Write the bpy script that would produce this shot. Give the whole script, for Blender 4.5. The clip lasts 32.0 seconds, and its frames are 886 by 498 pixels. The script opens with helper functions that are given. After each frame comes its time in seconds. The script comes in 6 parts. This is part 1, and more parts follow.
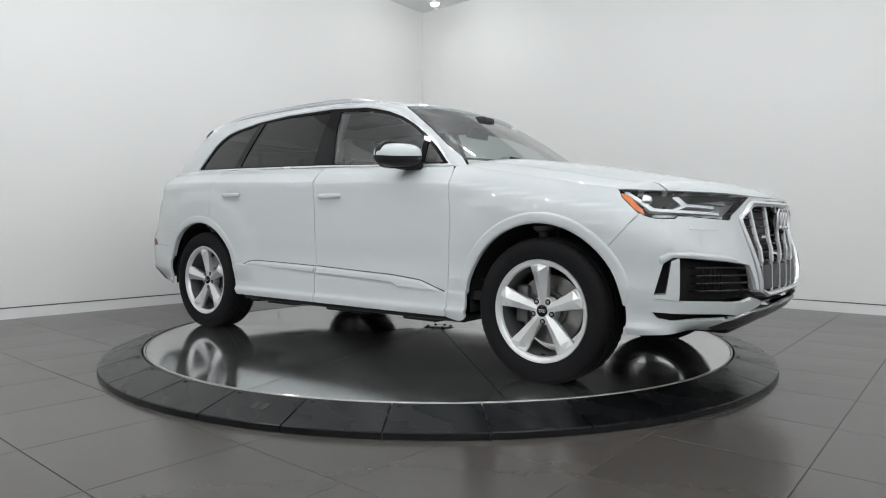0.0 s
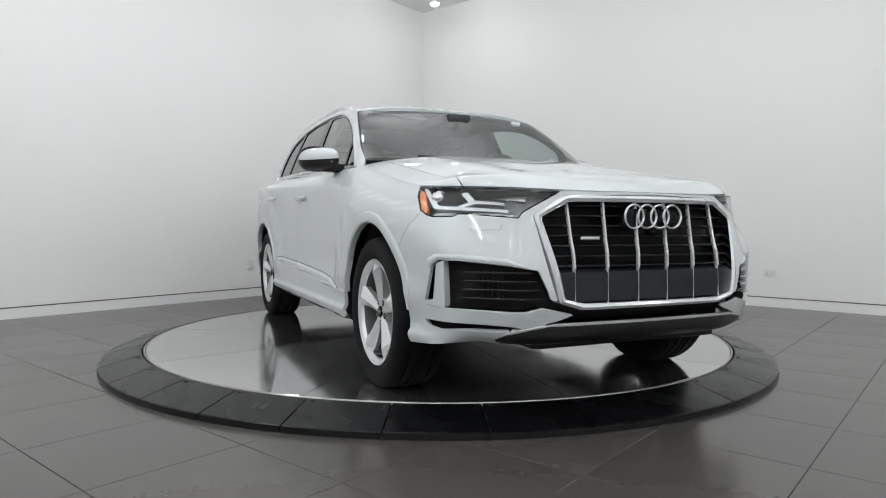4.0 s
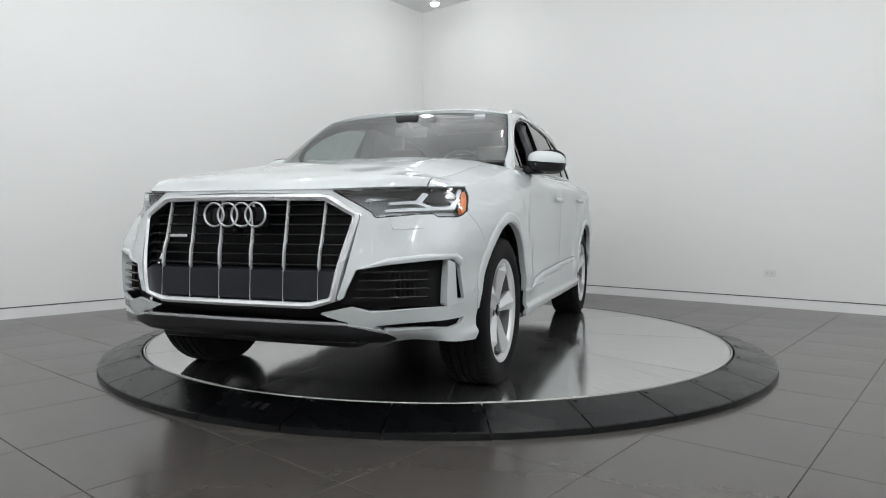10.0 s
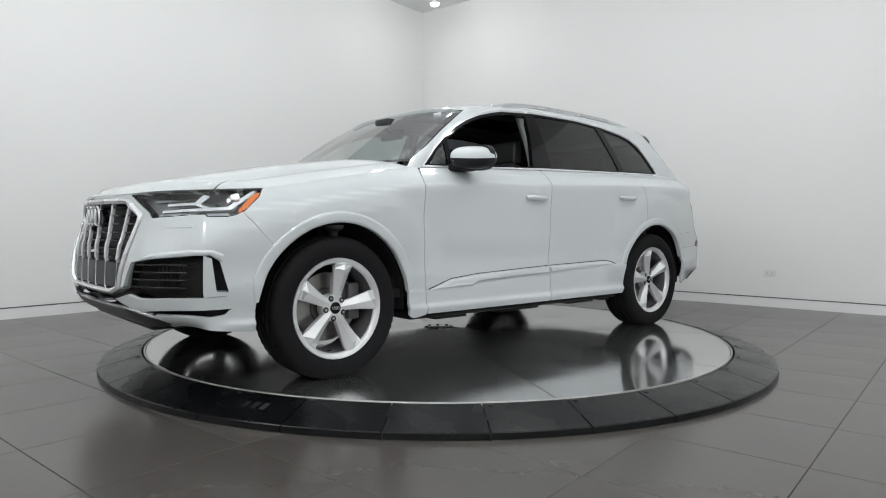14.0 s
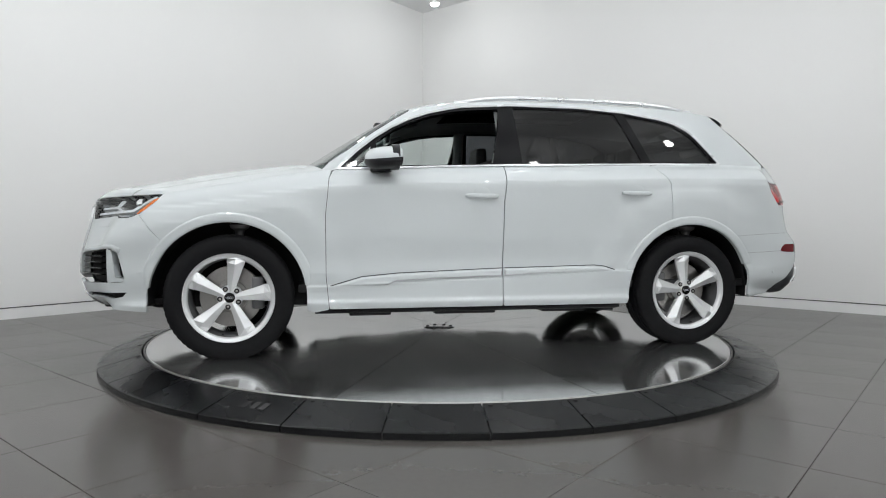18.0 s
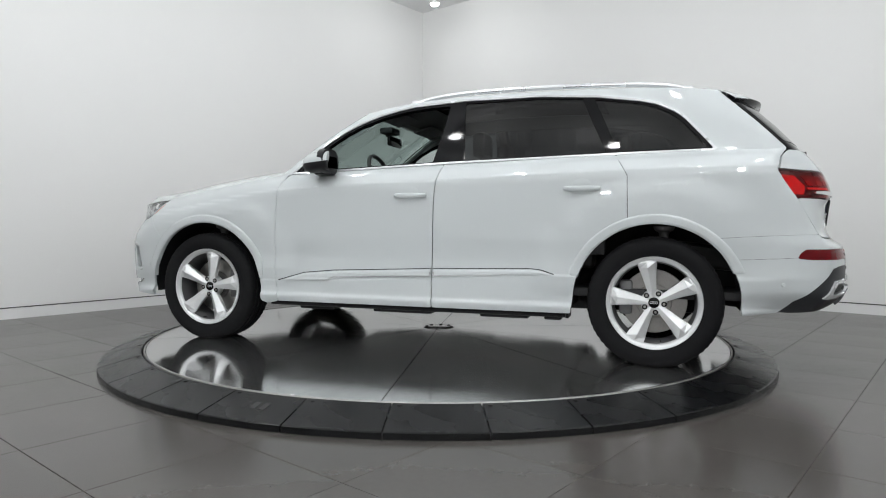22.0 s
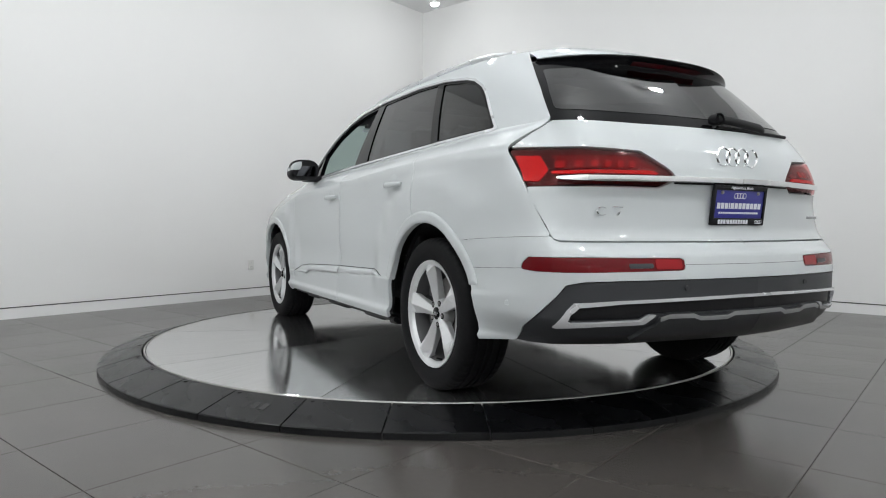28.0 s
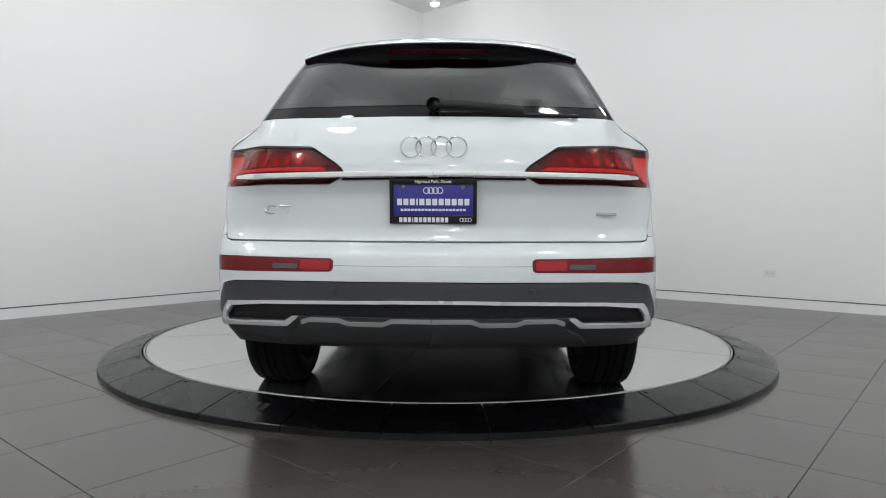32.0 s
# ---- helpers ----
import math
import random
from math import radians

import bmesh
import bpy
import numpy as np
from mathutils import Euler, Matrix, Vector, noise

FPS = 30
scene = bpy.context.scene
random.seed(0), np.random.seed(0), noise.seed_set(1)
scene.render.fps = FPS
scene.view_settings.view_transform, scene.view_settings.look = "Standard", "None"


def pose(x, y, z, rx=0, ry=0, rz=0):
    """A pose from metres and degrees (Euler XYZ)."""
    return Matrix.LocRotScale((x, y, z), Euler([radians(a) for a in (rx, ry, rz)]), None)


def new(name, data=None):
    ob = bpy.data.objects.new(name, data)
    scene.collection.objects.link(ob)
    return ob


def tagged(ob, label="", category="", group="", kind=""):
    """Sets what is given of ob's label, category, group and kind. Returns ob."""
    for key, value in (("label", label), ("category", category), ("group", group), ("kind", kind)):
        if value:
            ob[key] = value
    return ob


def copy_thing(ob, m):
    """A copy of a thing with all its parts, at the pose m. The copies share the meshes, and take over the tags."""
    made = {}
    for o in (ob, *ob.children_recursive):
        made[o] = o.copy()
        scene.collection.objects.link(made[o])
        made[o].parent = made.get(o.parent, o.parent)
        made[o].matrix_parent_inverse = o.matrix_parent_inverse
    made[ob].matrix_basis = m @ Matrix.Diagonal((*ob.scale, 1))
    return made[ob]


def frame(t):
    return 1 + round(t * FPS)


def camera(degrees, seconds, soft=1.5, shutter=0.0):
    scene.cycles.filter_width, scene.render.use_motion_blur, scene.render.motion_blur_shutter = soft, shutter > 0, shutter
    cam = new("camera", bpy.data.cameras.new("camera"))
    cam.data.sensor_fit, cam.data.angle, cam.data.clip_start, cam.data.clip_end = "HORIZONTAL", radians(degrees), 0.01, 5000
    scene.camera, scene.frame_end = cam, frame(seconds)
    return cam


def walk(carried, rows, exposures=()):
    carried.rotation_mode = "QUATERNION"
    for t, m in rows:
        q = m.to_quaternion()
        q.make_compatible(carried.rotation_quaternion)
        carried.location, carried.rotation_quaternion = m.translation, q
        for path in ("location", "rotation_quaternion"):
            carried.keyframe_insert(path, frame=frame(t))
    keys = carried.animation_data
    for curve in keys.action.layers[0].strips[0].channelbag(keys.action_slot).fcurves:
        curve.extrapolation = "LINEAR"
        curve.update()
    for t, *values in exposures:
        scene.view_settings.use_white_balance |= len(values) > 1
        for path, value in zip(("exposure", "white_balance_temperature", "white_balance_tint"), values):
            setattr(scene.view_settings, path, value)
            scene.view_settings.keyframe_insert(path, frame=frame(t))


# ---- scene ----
# ---- camera ----
SECONDS = 32.0
FLOOR_Z = -0.082
cam = camera(67.48, SECONDS, soft=1.05)
EYE = Vector((0.0, -5.033, 0.8085))
PITCH, ROLL, YAW = -2.00, 0.243, -0.323
eye_pose = pose(*EYE, 0, 0, YAW) @ pose(0, 0, 0, 90 + PITCH, 0, 0) @ pose(0, 0, 0, 0, 0, ROLL)
walk(cam, [(0.0, eye_pose), (SECONDS, eye_pose)])


def table_angle(t):
    """Turn of the turntable in degrees; it is still gathering speed in the first second."""
    start = float(np.interp(t, [0.0, 0.5, 1.0, 1.5, 2.0], [-2.03, -1.05, -0.41, -0.1, 0.0]))
    return -35.98 - 7.379 * t + start


CAR_SHIFT = (-0.064, -0.072)

# ---- light ----
world = bpy.data.worlds.new("room_air")
scene.world = world
world.use_nodes = True
world.node_tree.nodes["Background"].inputs[0].default_value = (0.8, 0.85, 0.9, 1)
world.node_tree.nodes["Background"].inputs[1].default_value = 0.02
scene.view_settings.exposure = 0.0
LAMP_WATTS = 23.5

# ---- materials ----


def material(name, base, rough=0.5, metal=0.0, coat=0.0, grain=0.0, grain_scale=40.0, bump=0.0, spread=0.0, stain=0.0,
             stain_scale=2.0, coat_rough=0.03, spec=0.5):
    """A surface with colour variation at two scales, uneven gloss and fine relief."""
    m = bpy.data.materials.new(name)
    m.use_nodes = True
    nt = m.node_tree
    b = nt.nodes["Principled BSDF"]
    b.inputs["Base Color"].default_value = (*base, 1)
    b.inputs["Roughness"].default_value = rough
    b.inputs["Metallic"].default_value = metal
    b.inputs["Coat Weight"].default_value = coat
    b.inputs["Coat Roughness"].default_value = coat_rough
    b.inputs["Specular IOR Level"].default_value = spec
    if not (grain or bump or spread or stain):
        return m
    tc = nt.nodes.new("ShaderNodeTexCoord")
    fine = nt.nodes.new("ShaderNodeTexNoise")
    fine.inputs["Scale"].default_value, fine.inputs["Detail"].default_value = grain_scale, 6
    wide = nt.nodes.new("ShaderNodeTexNoise")
    wide.inputs["Scale"].default_value, wide.inputs["Detail"].default_value = stain_scale, 4
    for n in (fine, wide):
        nt.links.new(tc.outputs["Object"], n.inputs["Vector"])
    if grain or stain or spread:
        total = nt.nodes.new("ShaderNodeMath")
        total.operation = "MULTIPLY_ADD"
        nt.links.new(fine.outputs["Fac"], total.inputs[0])
        total.inputs[1].default_value, total.inputs[2].default_value = 2 * grain, 1 - grain - stain - spread / 2
        second = nt.nodes.new("ShaderNodeMath")
        second.operation = "MULTIPLY_ADD"
        nt.links.new(wide.outputs["Fac"], second.inputs[0])
        second.inputs[1].default_value = 2 * stain
        nt.links.new(total.outputs[0], second.inputs[2])
        last = second
        if spread:
            info = nt.nodes.new("ShaderNodeObjectInfo")
            third = nt.nodes.new("ShaderNodeMath")
            third.operation = "MULTIPLY_ADD"
            nt.links.new(info.outputs["Random"], third.inputs[0])
            third.inputs[1].default_value = spread
            nt.links.new(second.outputs[0], third.inputs[2])
            last = third
        mix = nt.nodes.new("ShaderNodeVectorMath")
        mix.operation = "SCALE"
        mix.inputs[0].default_value = base
        nt.links.new(last.outputs[0], mix.inputs["Scale"])
        nt.links.new(mix.outputs[0], b.inputs["Base Color"])
        ro = nt.nodes.new("ShaderNodeMapRange")
        ro.inputs["To Min"].default_value, ro.inputs["To Max"].default_value = rough * 0.8, min(1, rough * 1.2)
        nt.links.new(wide.outputs["Fac"], ro.inputs["Value"])
        nt.links.new(ro.outputs[0], b.inputs["Roughness"])
    if bump:
        bp = nt.nodes.new("ShaderNodeBump")
        bp.inputs["Strength"].default_value, bp.inputs["Distance"].default_value = bump, 0.002
        nt.links.new(fine.outputs["Fac"], bp.inputs["Height"])
        nt.links.new(bp.outputs[0], b.inputs["Normal"])
    return m


def glow(name, colour, strength):
    m = bpy.data.materials.new(name)
    m.use_nodes = True
    b = m.node_tree.nodes["Principled BSDF"]
    b.inputs["Base Color"].default_value = (*colour, 1)
    b.inputs["Emission Color"].default_value = (*colour, 1)
    b.inputs["Emission Strength"].default_value = strength
    return m


def pane(name, tint, gloss=0.01, base=0.045, power_of=4.0):
    """A thin sheet of tinted glass: what is behind it shows through, its gloss grows at a flat angle."""
    m = bpy.data.materials.new(name)
    m.use_nodes = True
    nt = m.node_tree
    nt.nodes.clear()
    out, mix = nt.nodes.new("ShaderNodeOutputMaterial"), nt.nodes.new("ShaderNodeMixShader")
    thru, refl, face = nt.nodes.new("ShaderNodeBsdfTransparent"), nt.nodes.new("ShaderNodeBsdfGlossy"), nt.nodes.new("ShaderNodeLayerWeight")
    face.inputs["Blend"].default_value = 0.5
    power, fres = nt.nodes.new("ShaderNodeMath"), nt.nodes.new("ShaderNodeMath")
    power.operation, power.inputs[1].default_value = "POWER", power_of
    fres.operation, fres.inputs[1].default_value, fres.inputs[2].default_value = "MULTIPLY_ADD", 1 - base, base
    nt.links.new(face.outputs["Facing"], power.inputs[0])
    nt.links.new(power.outputs[0], fres.inputs[0])
    thru.inputs["Color"].default_value = (*tint, 1)
    refl.inputs["Roughness"].default_value = gloss
    nt.links.new(fres.outputs[0], mix.inputs[0])
    nt.links.new(thru.outputs[0], mix.inputs[1])
    nt.links.new(refl.outputs[0], mix.inputs[2])
    nt.links.new(mix.outputs[0], out.inputs[0])
    return m


PAINT = material("white_paint", (0.545, 0.577, 0.588), 0.5, coat=1.0, coat_rough=0.012, spec=0.15)
BLACK = material("satin_black_plastic", (0.009, 0.009, 0.0105), 0.42, grain=0.15, grain_scale=300, bump=0.08, spec=0.25)
SLAT = material("gloss_black_slat", (0.022, 0.0225, 0.024), 0.22, grain=0.1, grain_scale=200, spec=0.5)
GLOSS = material("gloss_black_trim", (0.005, 0.005, 0.006), 0.05, spec=0.2)
FRIT = material("black_glass_border", (0.012, 0.013, 0.014), 0.04, spec=0.5, coat=0.4)
LINER = material("wheel_well_felt", (0.010, 0.010, 0.011), 0.9, grain=0.3, grain_scale=120, bump=0.3)
CHROME = material("bright_chrome", (0.86, 0.87, 0.88), 0.09, 1.0)
SATIN = material("satin_aluminium", (0.68, 0.69, 0.71), 0.27, 1.0, grain=0.03, grain_scale=200)
ALLOY = material("painted_alloy", (0.66, 0.67, 0.68), 0.31, 0.5, coat=0.35, coat_rough=0.08, grain=0.03, grain_scale=150)
BARREL = material("grey_rim_barrel", (0.12, 0.12, 0.125), 0.45, 0.4, grain=0.08, grain_scale=120)
SILVER = material("silver_trim_paint", (0.64, 0.65, 0.67), 0.26, 0.35, coat=0.5, grain=0.02, grain_scale=200)
BADGE = material("chrome_badge_metal", (0.76, 0.77, 0.78), 0.16, 1.0, grain=0.02)
SKID = material("grey_skid_plate", (0.055, 0.057, 0.061), 0.32, 0.5, grain=0.05, grain_scale=200)
DARKBAND = material("dark_grey_bumper_plastic", (0.03, 0.032, 0.036), 0.42, grain=0.1, grain_scale=250, bump=0.08)
GRILLEPANEL = material("dark_blue_grey_plastic", (0.013, 0.0145, 0.019), 0.38, grain=0.1, grain_scale=250, spec=0.3)
RUBBER = material("tyre_rubber", (0.0075, 0.0075, 0.0085), 0.72, grain=0.25, grain_scale=60, bump=0.2, stain=0.1, spec=0.16)
STEEL = material("brake_steel", (0.33, 0.32, 0.31), 0.34, 1.0, grain=0.1, grain_scale=90)
CALIPER = material("cast_grey_caliper", (0.16, 0.16, 0.165), 0.5, 0.6, grain=0.1)
CABIN = material("dark_cabin_trim", (0.022, 0.022, 0.024), 0.6, grain=0.2, grain_scale=120, bump=0.2)
LEATHER = material("black_leather", (0.03, 0.029, 0.03), 0.45, grain=0.2, grain_scale=160, bump=0.25)
LINING = material("grey_headliner", (0.24, 0.245, 0.25), 0.9, grain=0.1, grain_scale=200)
CLEAR = pane("clear_glass", (0.80, 0.87, 0.85), base=0.17)
WINDSCREEN = pane("windscreen_glass", (0.50, 0.62, 0.585), base=0.13, power_of=2.6)
PRIVACY = pane("privacy_glass", (0.07, 0.075, 0.08), base=0.05)
REARGLASS = pane("rear_privacy_glass", (0.07, 0.075, 0.08), base=0.08, power_of=3.0)
LENS = pane("lamp_cover", (0.93, 0.95, 0.96))
REDLENS = material("red_lamp_plastic", (0.13, 0.003, 0.006), 0.15, grain=0.1, grain_scale=60, spec=0.25)
BRIGHTRED = material("bright_red_lamp_plastic", (0.55, 0.010, 0.013), 0.25, spec=0.25)
DARKRED = material("smoked_red_lamp_plastic", (0.05, 0.003, 0.005), 0.12, spec=0.3)
MIDRED = material("mid_red_lamp_plastic", (0.30, 0.008, 0.012), 0.2, spec=0.3)
AMBER = material("amber_reflector", (0.75, 0.17, 0.02), 0.25, coat=0.8)
LAMPGREY = material("lamp_reflector_grey", (0.42, 0.43, 0.44), 0.25, 0.5)
LAMPDARK = material("grey_lamp_housing", (0.22, 0.225, 0.23), 0.35, grain=0.05)
LIGHTGUIDE = material("milky_light_guide", (0.72, 0.74, 0.76), 0.2, coat=0.6)
BLUE = material("blue_plate_insert", (0.03, 0.03, 0.26), 0.35, coat=0.4, grain=0.04)
DIMMIRROR = material("dimming_mirror_glass", (0.07, 0.072, 0.08), 0.04, 1.0)
TRIMGREY = material("grey_trim_strip", (0.36, 0.365, 0.375), 0.3, 0.4, grain=0.03, grain_scale=200)
WHITEPRINT = material("white_print", (0.75, 0.76, 0.8), 0.5)

WALL = material("white_wall_paint", (0.80, 0.80, 0.795), 0.55, grain=0.008, grain_scale=70, bump=0.04, stain=0.012, stain_scale=0.7)
CEIL = material("white_ceiling_paint", (0.80, 0.80, 0.81), 0.8, grain=0.02, grain_scale=30, stain=0.02)
REVEAL = material("dark_shadow_gap", (0.10, 0.10, 0.10), 0.8, grain=0.1)
SKIRT = material("white_baseboard", (0.80, 0.80, 0.80), 0.4, grain=0.01, stain=0.02)
TILE = material("grey_porcelain_tile", (0.070, 0.0635, 0.059), 0.22, grain=0.06, grain_scale=35, bump=0.03, spread=0.10, stain=0.10, stain_scale=1.3, spec=0.5)
GROUT = material("brown_grey_grout", (0.035, 0.031, 0.029), 0.85, grain=0.15, grain_scale=80)
RINGBLACK = material("black_ramp_rubber", (0.0045, 0.0048, 0.0055), 0.27, grain=0.12, grain_scale=90, bump=0.06, spread=0.2, stain=0.2, stain_scale=5, spec=0.24)
RIMSTEEL = material("worn_rim_steel", (0.42, 0.41, 0.40), 0.32, 1.0, grain=0.15, grain_scale=60)
STAMP = material("worn_rubber_stamp", (0.010, 0.010, 0.011), 0.5, grain=0.4, grain_scale=60, bump=0.3)
BOLT = material("dark_bolt", (0.006, 0.006, 0.006), 0.5, 0.3)
LAMPBODY = material("white_lamp_body", (0.7, 0.7, 0.7), 0.4)
LAMPGLOW = glow("lamp_lens", (1.0, 0.98, 0.95), 30.0)
PLASTIC = material("white_outlet_plastic", (0.72, 0.72, 0.70), 0.35, stain=0.03)


def brushed_steel():
    """Straight brushing along each sector, wiped unevenly."""
    m = material("brushed_turntable_steel", (0.50, 0.50, 0.50), 0.24, 0.955)
    nt = m.node_tree
    b = nt.nodes["Principled BSDF"]
    tc, sep = nt.nodes.new("ShaderNodeTexCoord"), nt.nodes.new("ShaderNodeNewGeometry")
    wide, fine = nt.nodes.new("ShaderNodeTexNoise"), nt.nodes.new("ShaderNodeTexNoise")
    wide.inputs["Scale"].default_value, wide.inputs["Detail"].default_value = 2.2, 5
    fine.inputs["Scale"].default_value, fine.inputs["Detail"].default_value = 70, 3
    info = nt.nodes.new("ShaderNodeObjectInfo")
    for n in (wide, fine):
        nt.links.new(tc.outputs["Object"], n.inputs["Vector"])
    ro = nt.nodes.new("ShaderNodeMapRange")
    ro.inputs["From Min"].default_value, ro.inputs["From Max"].default_value = 0.3, 0.7
    ro.inputs["To Min"].default_value, ro.inputs["To Max"].default_value = 0.075, 0.14
    nt.links.new(wide.outputs["Fac"], ro.inputs["Value"])
    nt.links.new(ro.outputs[0], b.inputs["Roughness"])
    col = nt.nodes.new("ShaderNodeMapRange")
    col.inputs["To Min"].default_value, col.inputs["To Max"].default_value = 0.44, 0.72
    add = nt.nodes.new("ShaderNodeMath")
    add.operation = "MULTIPLY_ADD"
    nt.links.new(info.outputs["Random"], add.inputs[0])
    add.inputs[1].default_value = 0.3
    nt.links.new(fine.outputs["Fac"], add.inputs[2])
    nt.links.new(add.outputs[0], col.inputs["Value"])
    nt.links.new(col.outputs[0], b.inputs["Base Color"])
    b.inputs["Anisotropic"].default_value = 0.82
    tan = nt.nodes.new("ShaderNodeVectorTransform")
    tan.vector_type, tan.convert_from, tan.convert_to = "VECTOR", "OBJECT", "WORLD"
    tan.inputs[0].default_value = (1.0, 0.0, 0.0)
    nt.links.new(tan.outputs[0], b.inputs["Tangent"])
    streak, squash = nt.nodes.new("ShaderNodeTexNoise"), nt.nodes.new("ShaderNodeVectorMath")
    squash.operation, squash.inputs[1].default_value = "MULTIPLY", (1.2, 26.0, 1.0)
    streak.inputs["Scale"].default_value, streak.inputs["Detail"].default_value = 1.6, 5
    nt.links.new(tc.outputs["Object"], squash.inputs[0])
    nt.links.new(squash.outputs[0], streak.inputs["Vector"])
    nt.links.new(streak.outputs["Fac"], add.inputs[2])
    return m


TABLE = brushed_steel()

# ---- mesh helpers ----


def mesh_object(name, verts, faces, mat, parent=None, label="", smooth=False):
    me = bpy.data.meshes.new(name)
    me.from_pydata([tuple(map(float, v)) for v in verts], [], [tuple(f) for f in faces])
    me.polygons.foreach_set("use_smooth", [smooth] * len(me.polygons))
    me.update()
    me.materials.append(mat)
    ob = new(name, me)
    ob.parent = parent
    if label:
        ob["label"] = label
    return ob


def part(name, bm, mat, parent, label="", smooth=True, angle=35):
    """Links a bmesh as one mesh object under a thing or a part."""
    bmesh.ops.recalc_face_normals(bm, faces=bm.faces)
    me = bpy.data.meshes.new(name)
    bm.to_mesh(me)
    bm.free()
    me.polygons.foreach_set("use_smooth", [smooth] * len(me.polygons))
    if smooth:
        me.set_sharp_from_angle(angle=radians(angle))
    me.materials.append(mat)
    ob = new(name, me)
    ob.parent = parent
    if label:
        ob["label"] = label
    return ob


def box(sx, sy, sz, at=(0, 0, 0), bevel=0.0, bm=None, turn=None, seg=2):
    bm2 = bmesh.new()
    bmesh.ops.create_cube(bm2, size=1)
    bmesh.ops.scale(bm2, vec=(sx, sy, sz), verts=bm2.verts)
    if bevel:
        bmesh.ops.bevel(bm2, geom=list(bm2.edges), offset=bevel, segments=seg, affect="EDGES", profile=0.6)
    if turn is not None:
        bmesh.ops.transform(bm2, matrix=turn, verts=bm2.verts)
    bmesh.ops.translate(bm2, vec=at, verts=bm2.verts)
    return join(bm, bm2)


def join(bm, other):
    if bm is None:
        return other
    me = bpy.data.meshes.new("tmp")
    other.to_mesh(me)
    other.free()
    bm.from_mesh(me)
    bpy.data.meshes.remove(me)
    return bm


def lathe(profile, n=48, axis="y", bm=None, at=(0, 0, 0), arc=(0, 360)):
    """A profile of (radius, along) turned round an axis."""
    b = bmesh.new()
    full = arc[1] - arc[0] >= 359.9
    rows = []
    steps = n if full else n + 1
    for i in range(steps):
        a = radians(arc[0] + (arc[1] - arc[0]) * i / n)
        c, s = math.cos(a), math.sin(a)
        row = []
        for r, h in profile:
            p = {"y": (r * c, h, r * s), "z": (r * c, r * s, h), "x": (h, r * c, r * s)}[axis]
            row.append(b.verts.new((p[0] + at[0], p[1] + at[1], p[2] + at[2])))
        rows.append(row)
    for i in range(n):
        r0, r1 = rows[i], rows[(i + 1) % steps]
        for j in range(len(profile) - 1):
            b.faces.new((r0[j], r0[j + 1], r1[j + 1], r1[j]))
    bmesh.ops.remove_doubles(b, verts=b.verts, dist=1e-6)
    return join(bm, b)


def tube(points, radius, n=8, bm=None, closed=False, flat=1.0):
    """A round bar along points."""
    b = bmesh.new()
    pts = [Vector(p) for p in points]
    rings = []
    for i, p in enumerate(pts):
        a = pts[i - 1] if i or closed else p
        c = pts[(i + 1) % len(pts)] if i < len(pts) - 1 or closed else p
        d = (c - a).normalized()
        up = Vector((0, 0, 1)) if abs(d.z) < 0.9 else Vector((1, 0, 0))
        s = d.cross(up).normalized()
        w = s.cross(d).normalized()
        rings.append([b.verts.new(p + radius * (math.cos(2 * math.pi * k / n) * s + flat * math.sin(2 * math.pi * k / n) * w)) for k in range(n)])
    m = len(rings)
    for i in range(m if closed else m - 1):
        for k in range(n):
            b.faces.new((rings[i][k], rings[i][(k + 1) % n], rings[(i + 1) % m][(k + 1) % n], rings[(i + 1) % m][k]))
    if not closed:
        b.faces.new(rings[0])
        b.faces.new(rings[-1][::-1])
    return join(bm, b)


def prism(outline, depth, axis="x", at=0.0, bevel=0.0, bm=None):
    """An outline in the plane across an axis, drawn out along it from at to at + depth."""
    b = bmesh.new()

    def put(p, h):
        return {"x": (h, p[0], p[1]), "y": (p[0], h, p[1]), "z": (p[0], p[1], h)}[axis]
    lo = [b.verts.new(put(p, at)) for p in outline]
    hi = [b.verts.new(put(p, at + depth)) for p in outline]
    n = len(outline)
    b.faces.new(lo[::-1])
    b.faces.new(hi)
    for i in range(n):
        b.faces.new((lo[i], lo[(i + 1) % n], hi[(i + 1) % n], hi[i]))
    if bevel:
        bmesh.ops.bevel(b, geom=list(b.edges), offset=bevel, segments=2, affect="EDGES", profile=0.6)
    return join(bm, b)


# ---- the room ----
CORNER = Vector((-0.279, 5.748))
DIR_R, DIR_L = radians(-40.7), radians(50.8 + 180)
WALL_H = 4.22
UR, UL = Vector((math.cos(DIR_R), math.sin(DIR_R))), Vector((math.cos(DIR_L), math.sin(DIR_L)))


def wall_piece(name, start, along, inward, length, z0, z1, thick, mat, kind, label, category):
    """A straight slab whose room face lies on the line from start, its thickness away from the room."""
    a, b = Vector(start), Vector(start) + along * length
    out = -inward * thick
    ring = [a, b, b + out, a + out]
    verts = [(p.x, p.y, z) for z in (z0, z1) for p in ring]
    faces = [(3, 2, 1, 0), (4, 5, 6, 7)] + [(i, (i + 1) % 4, 4 + (i + 1) % 4, 4 + i) for i in range(4)]
    return tagged(mesh_object(name, verts, faces, mat), label, category, kind=kind)


IN_R = Vector((UR.y, -UR.x))
IN_R = IN_R if IN_R.dot(-CORNER) > 0 else -IN_R
IN_L = Vector((UL.y, -UL.x))
IN_L = IN_L if IN_L.dot(-CORNER) > 0 else -IN_L
LEN_R, LEN_L = 11.6, 11.6
FAR_R, FAR_L = CORNER + UR * LEN_R, CORNER + UL * LEN_L
SKIRT_H, GAP_H = 0.100, 0.012


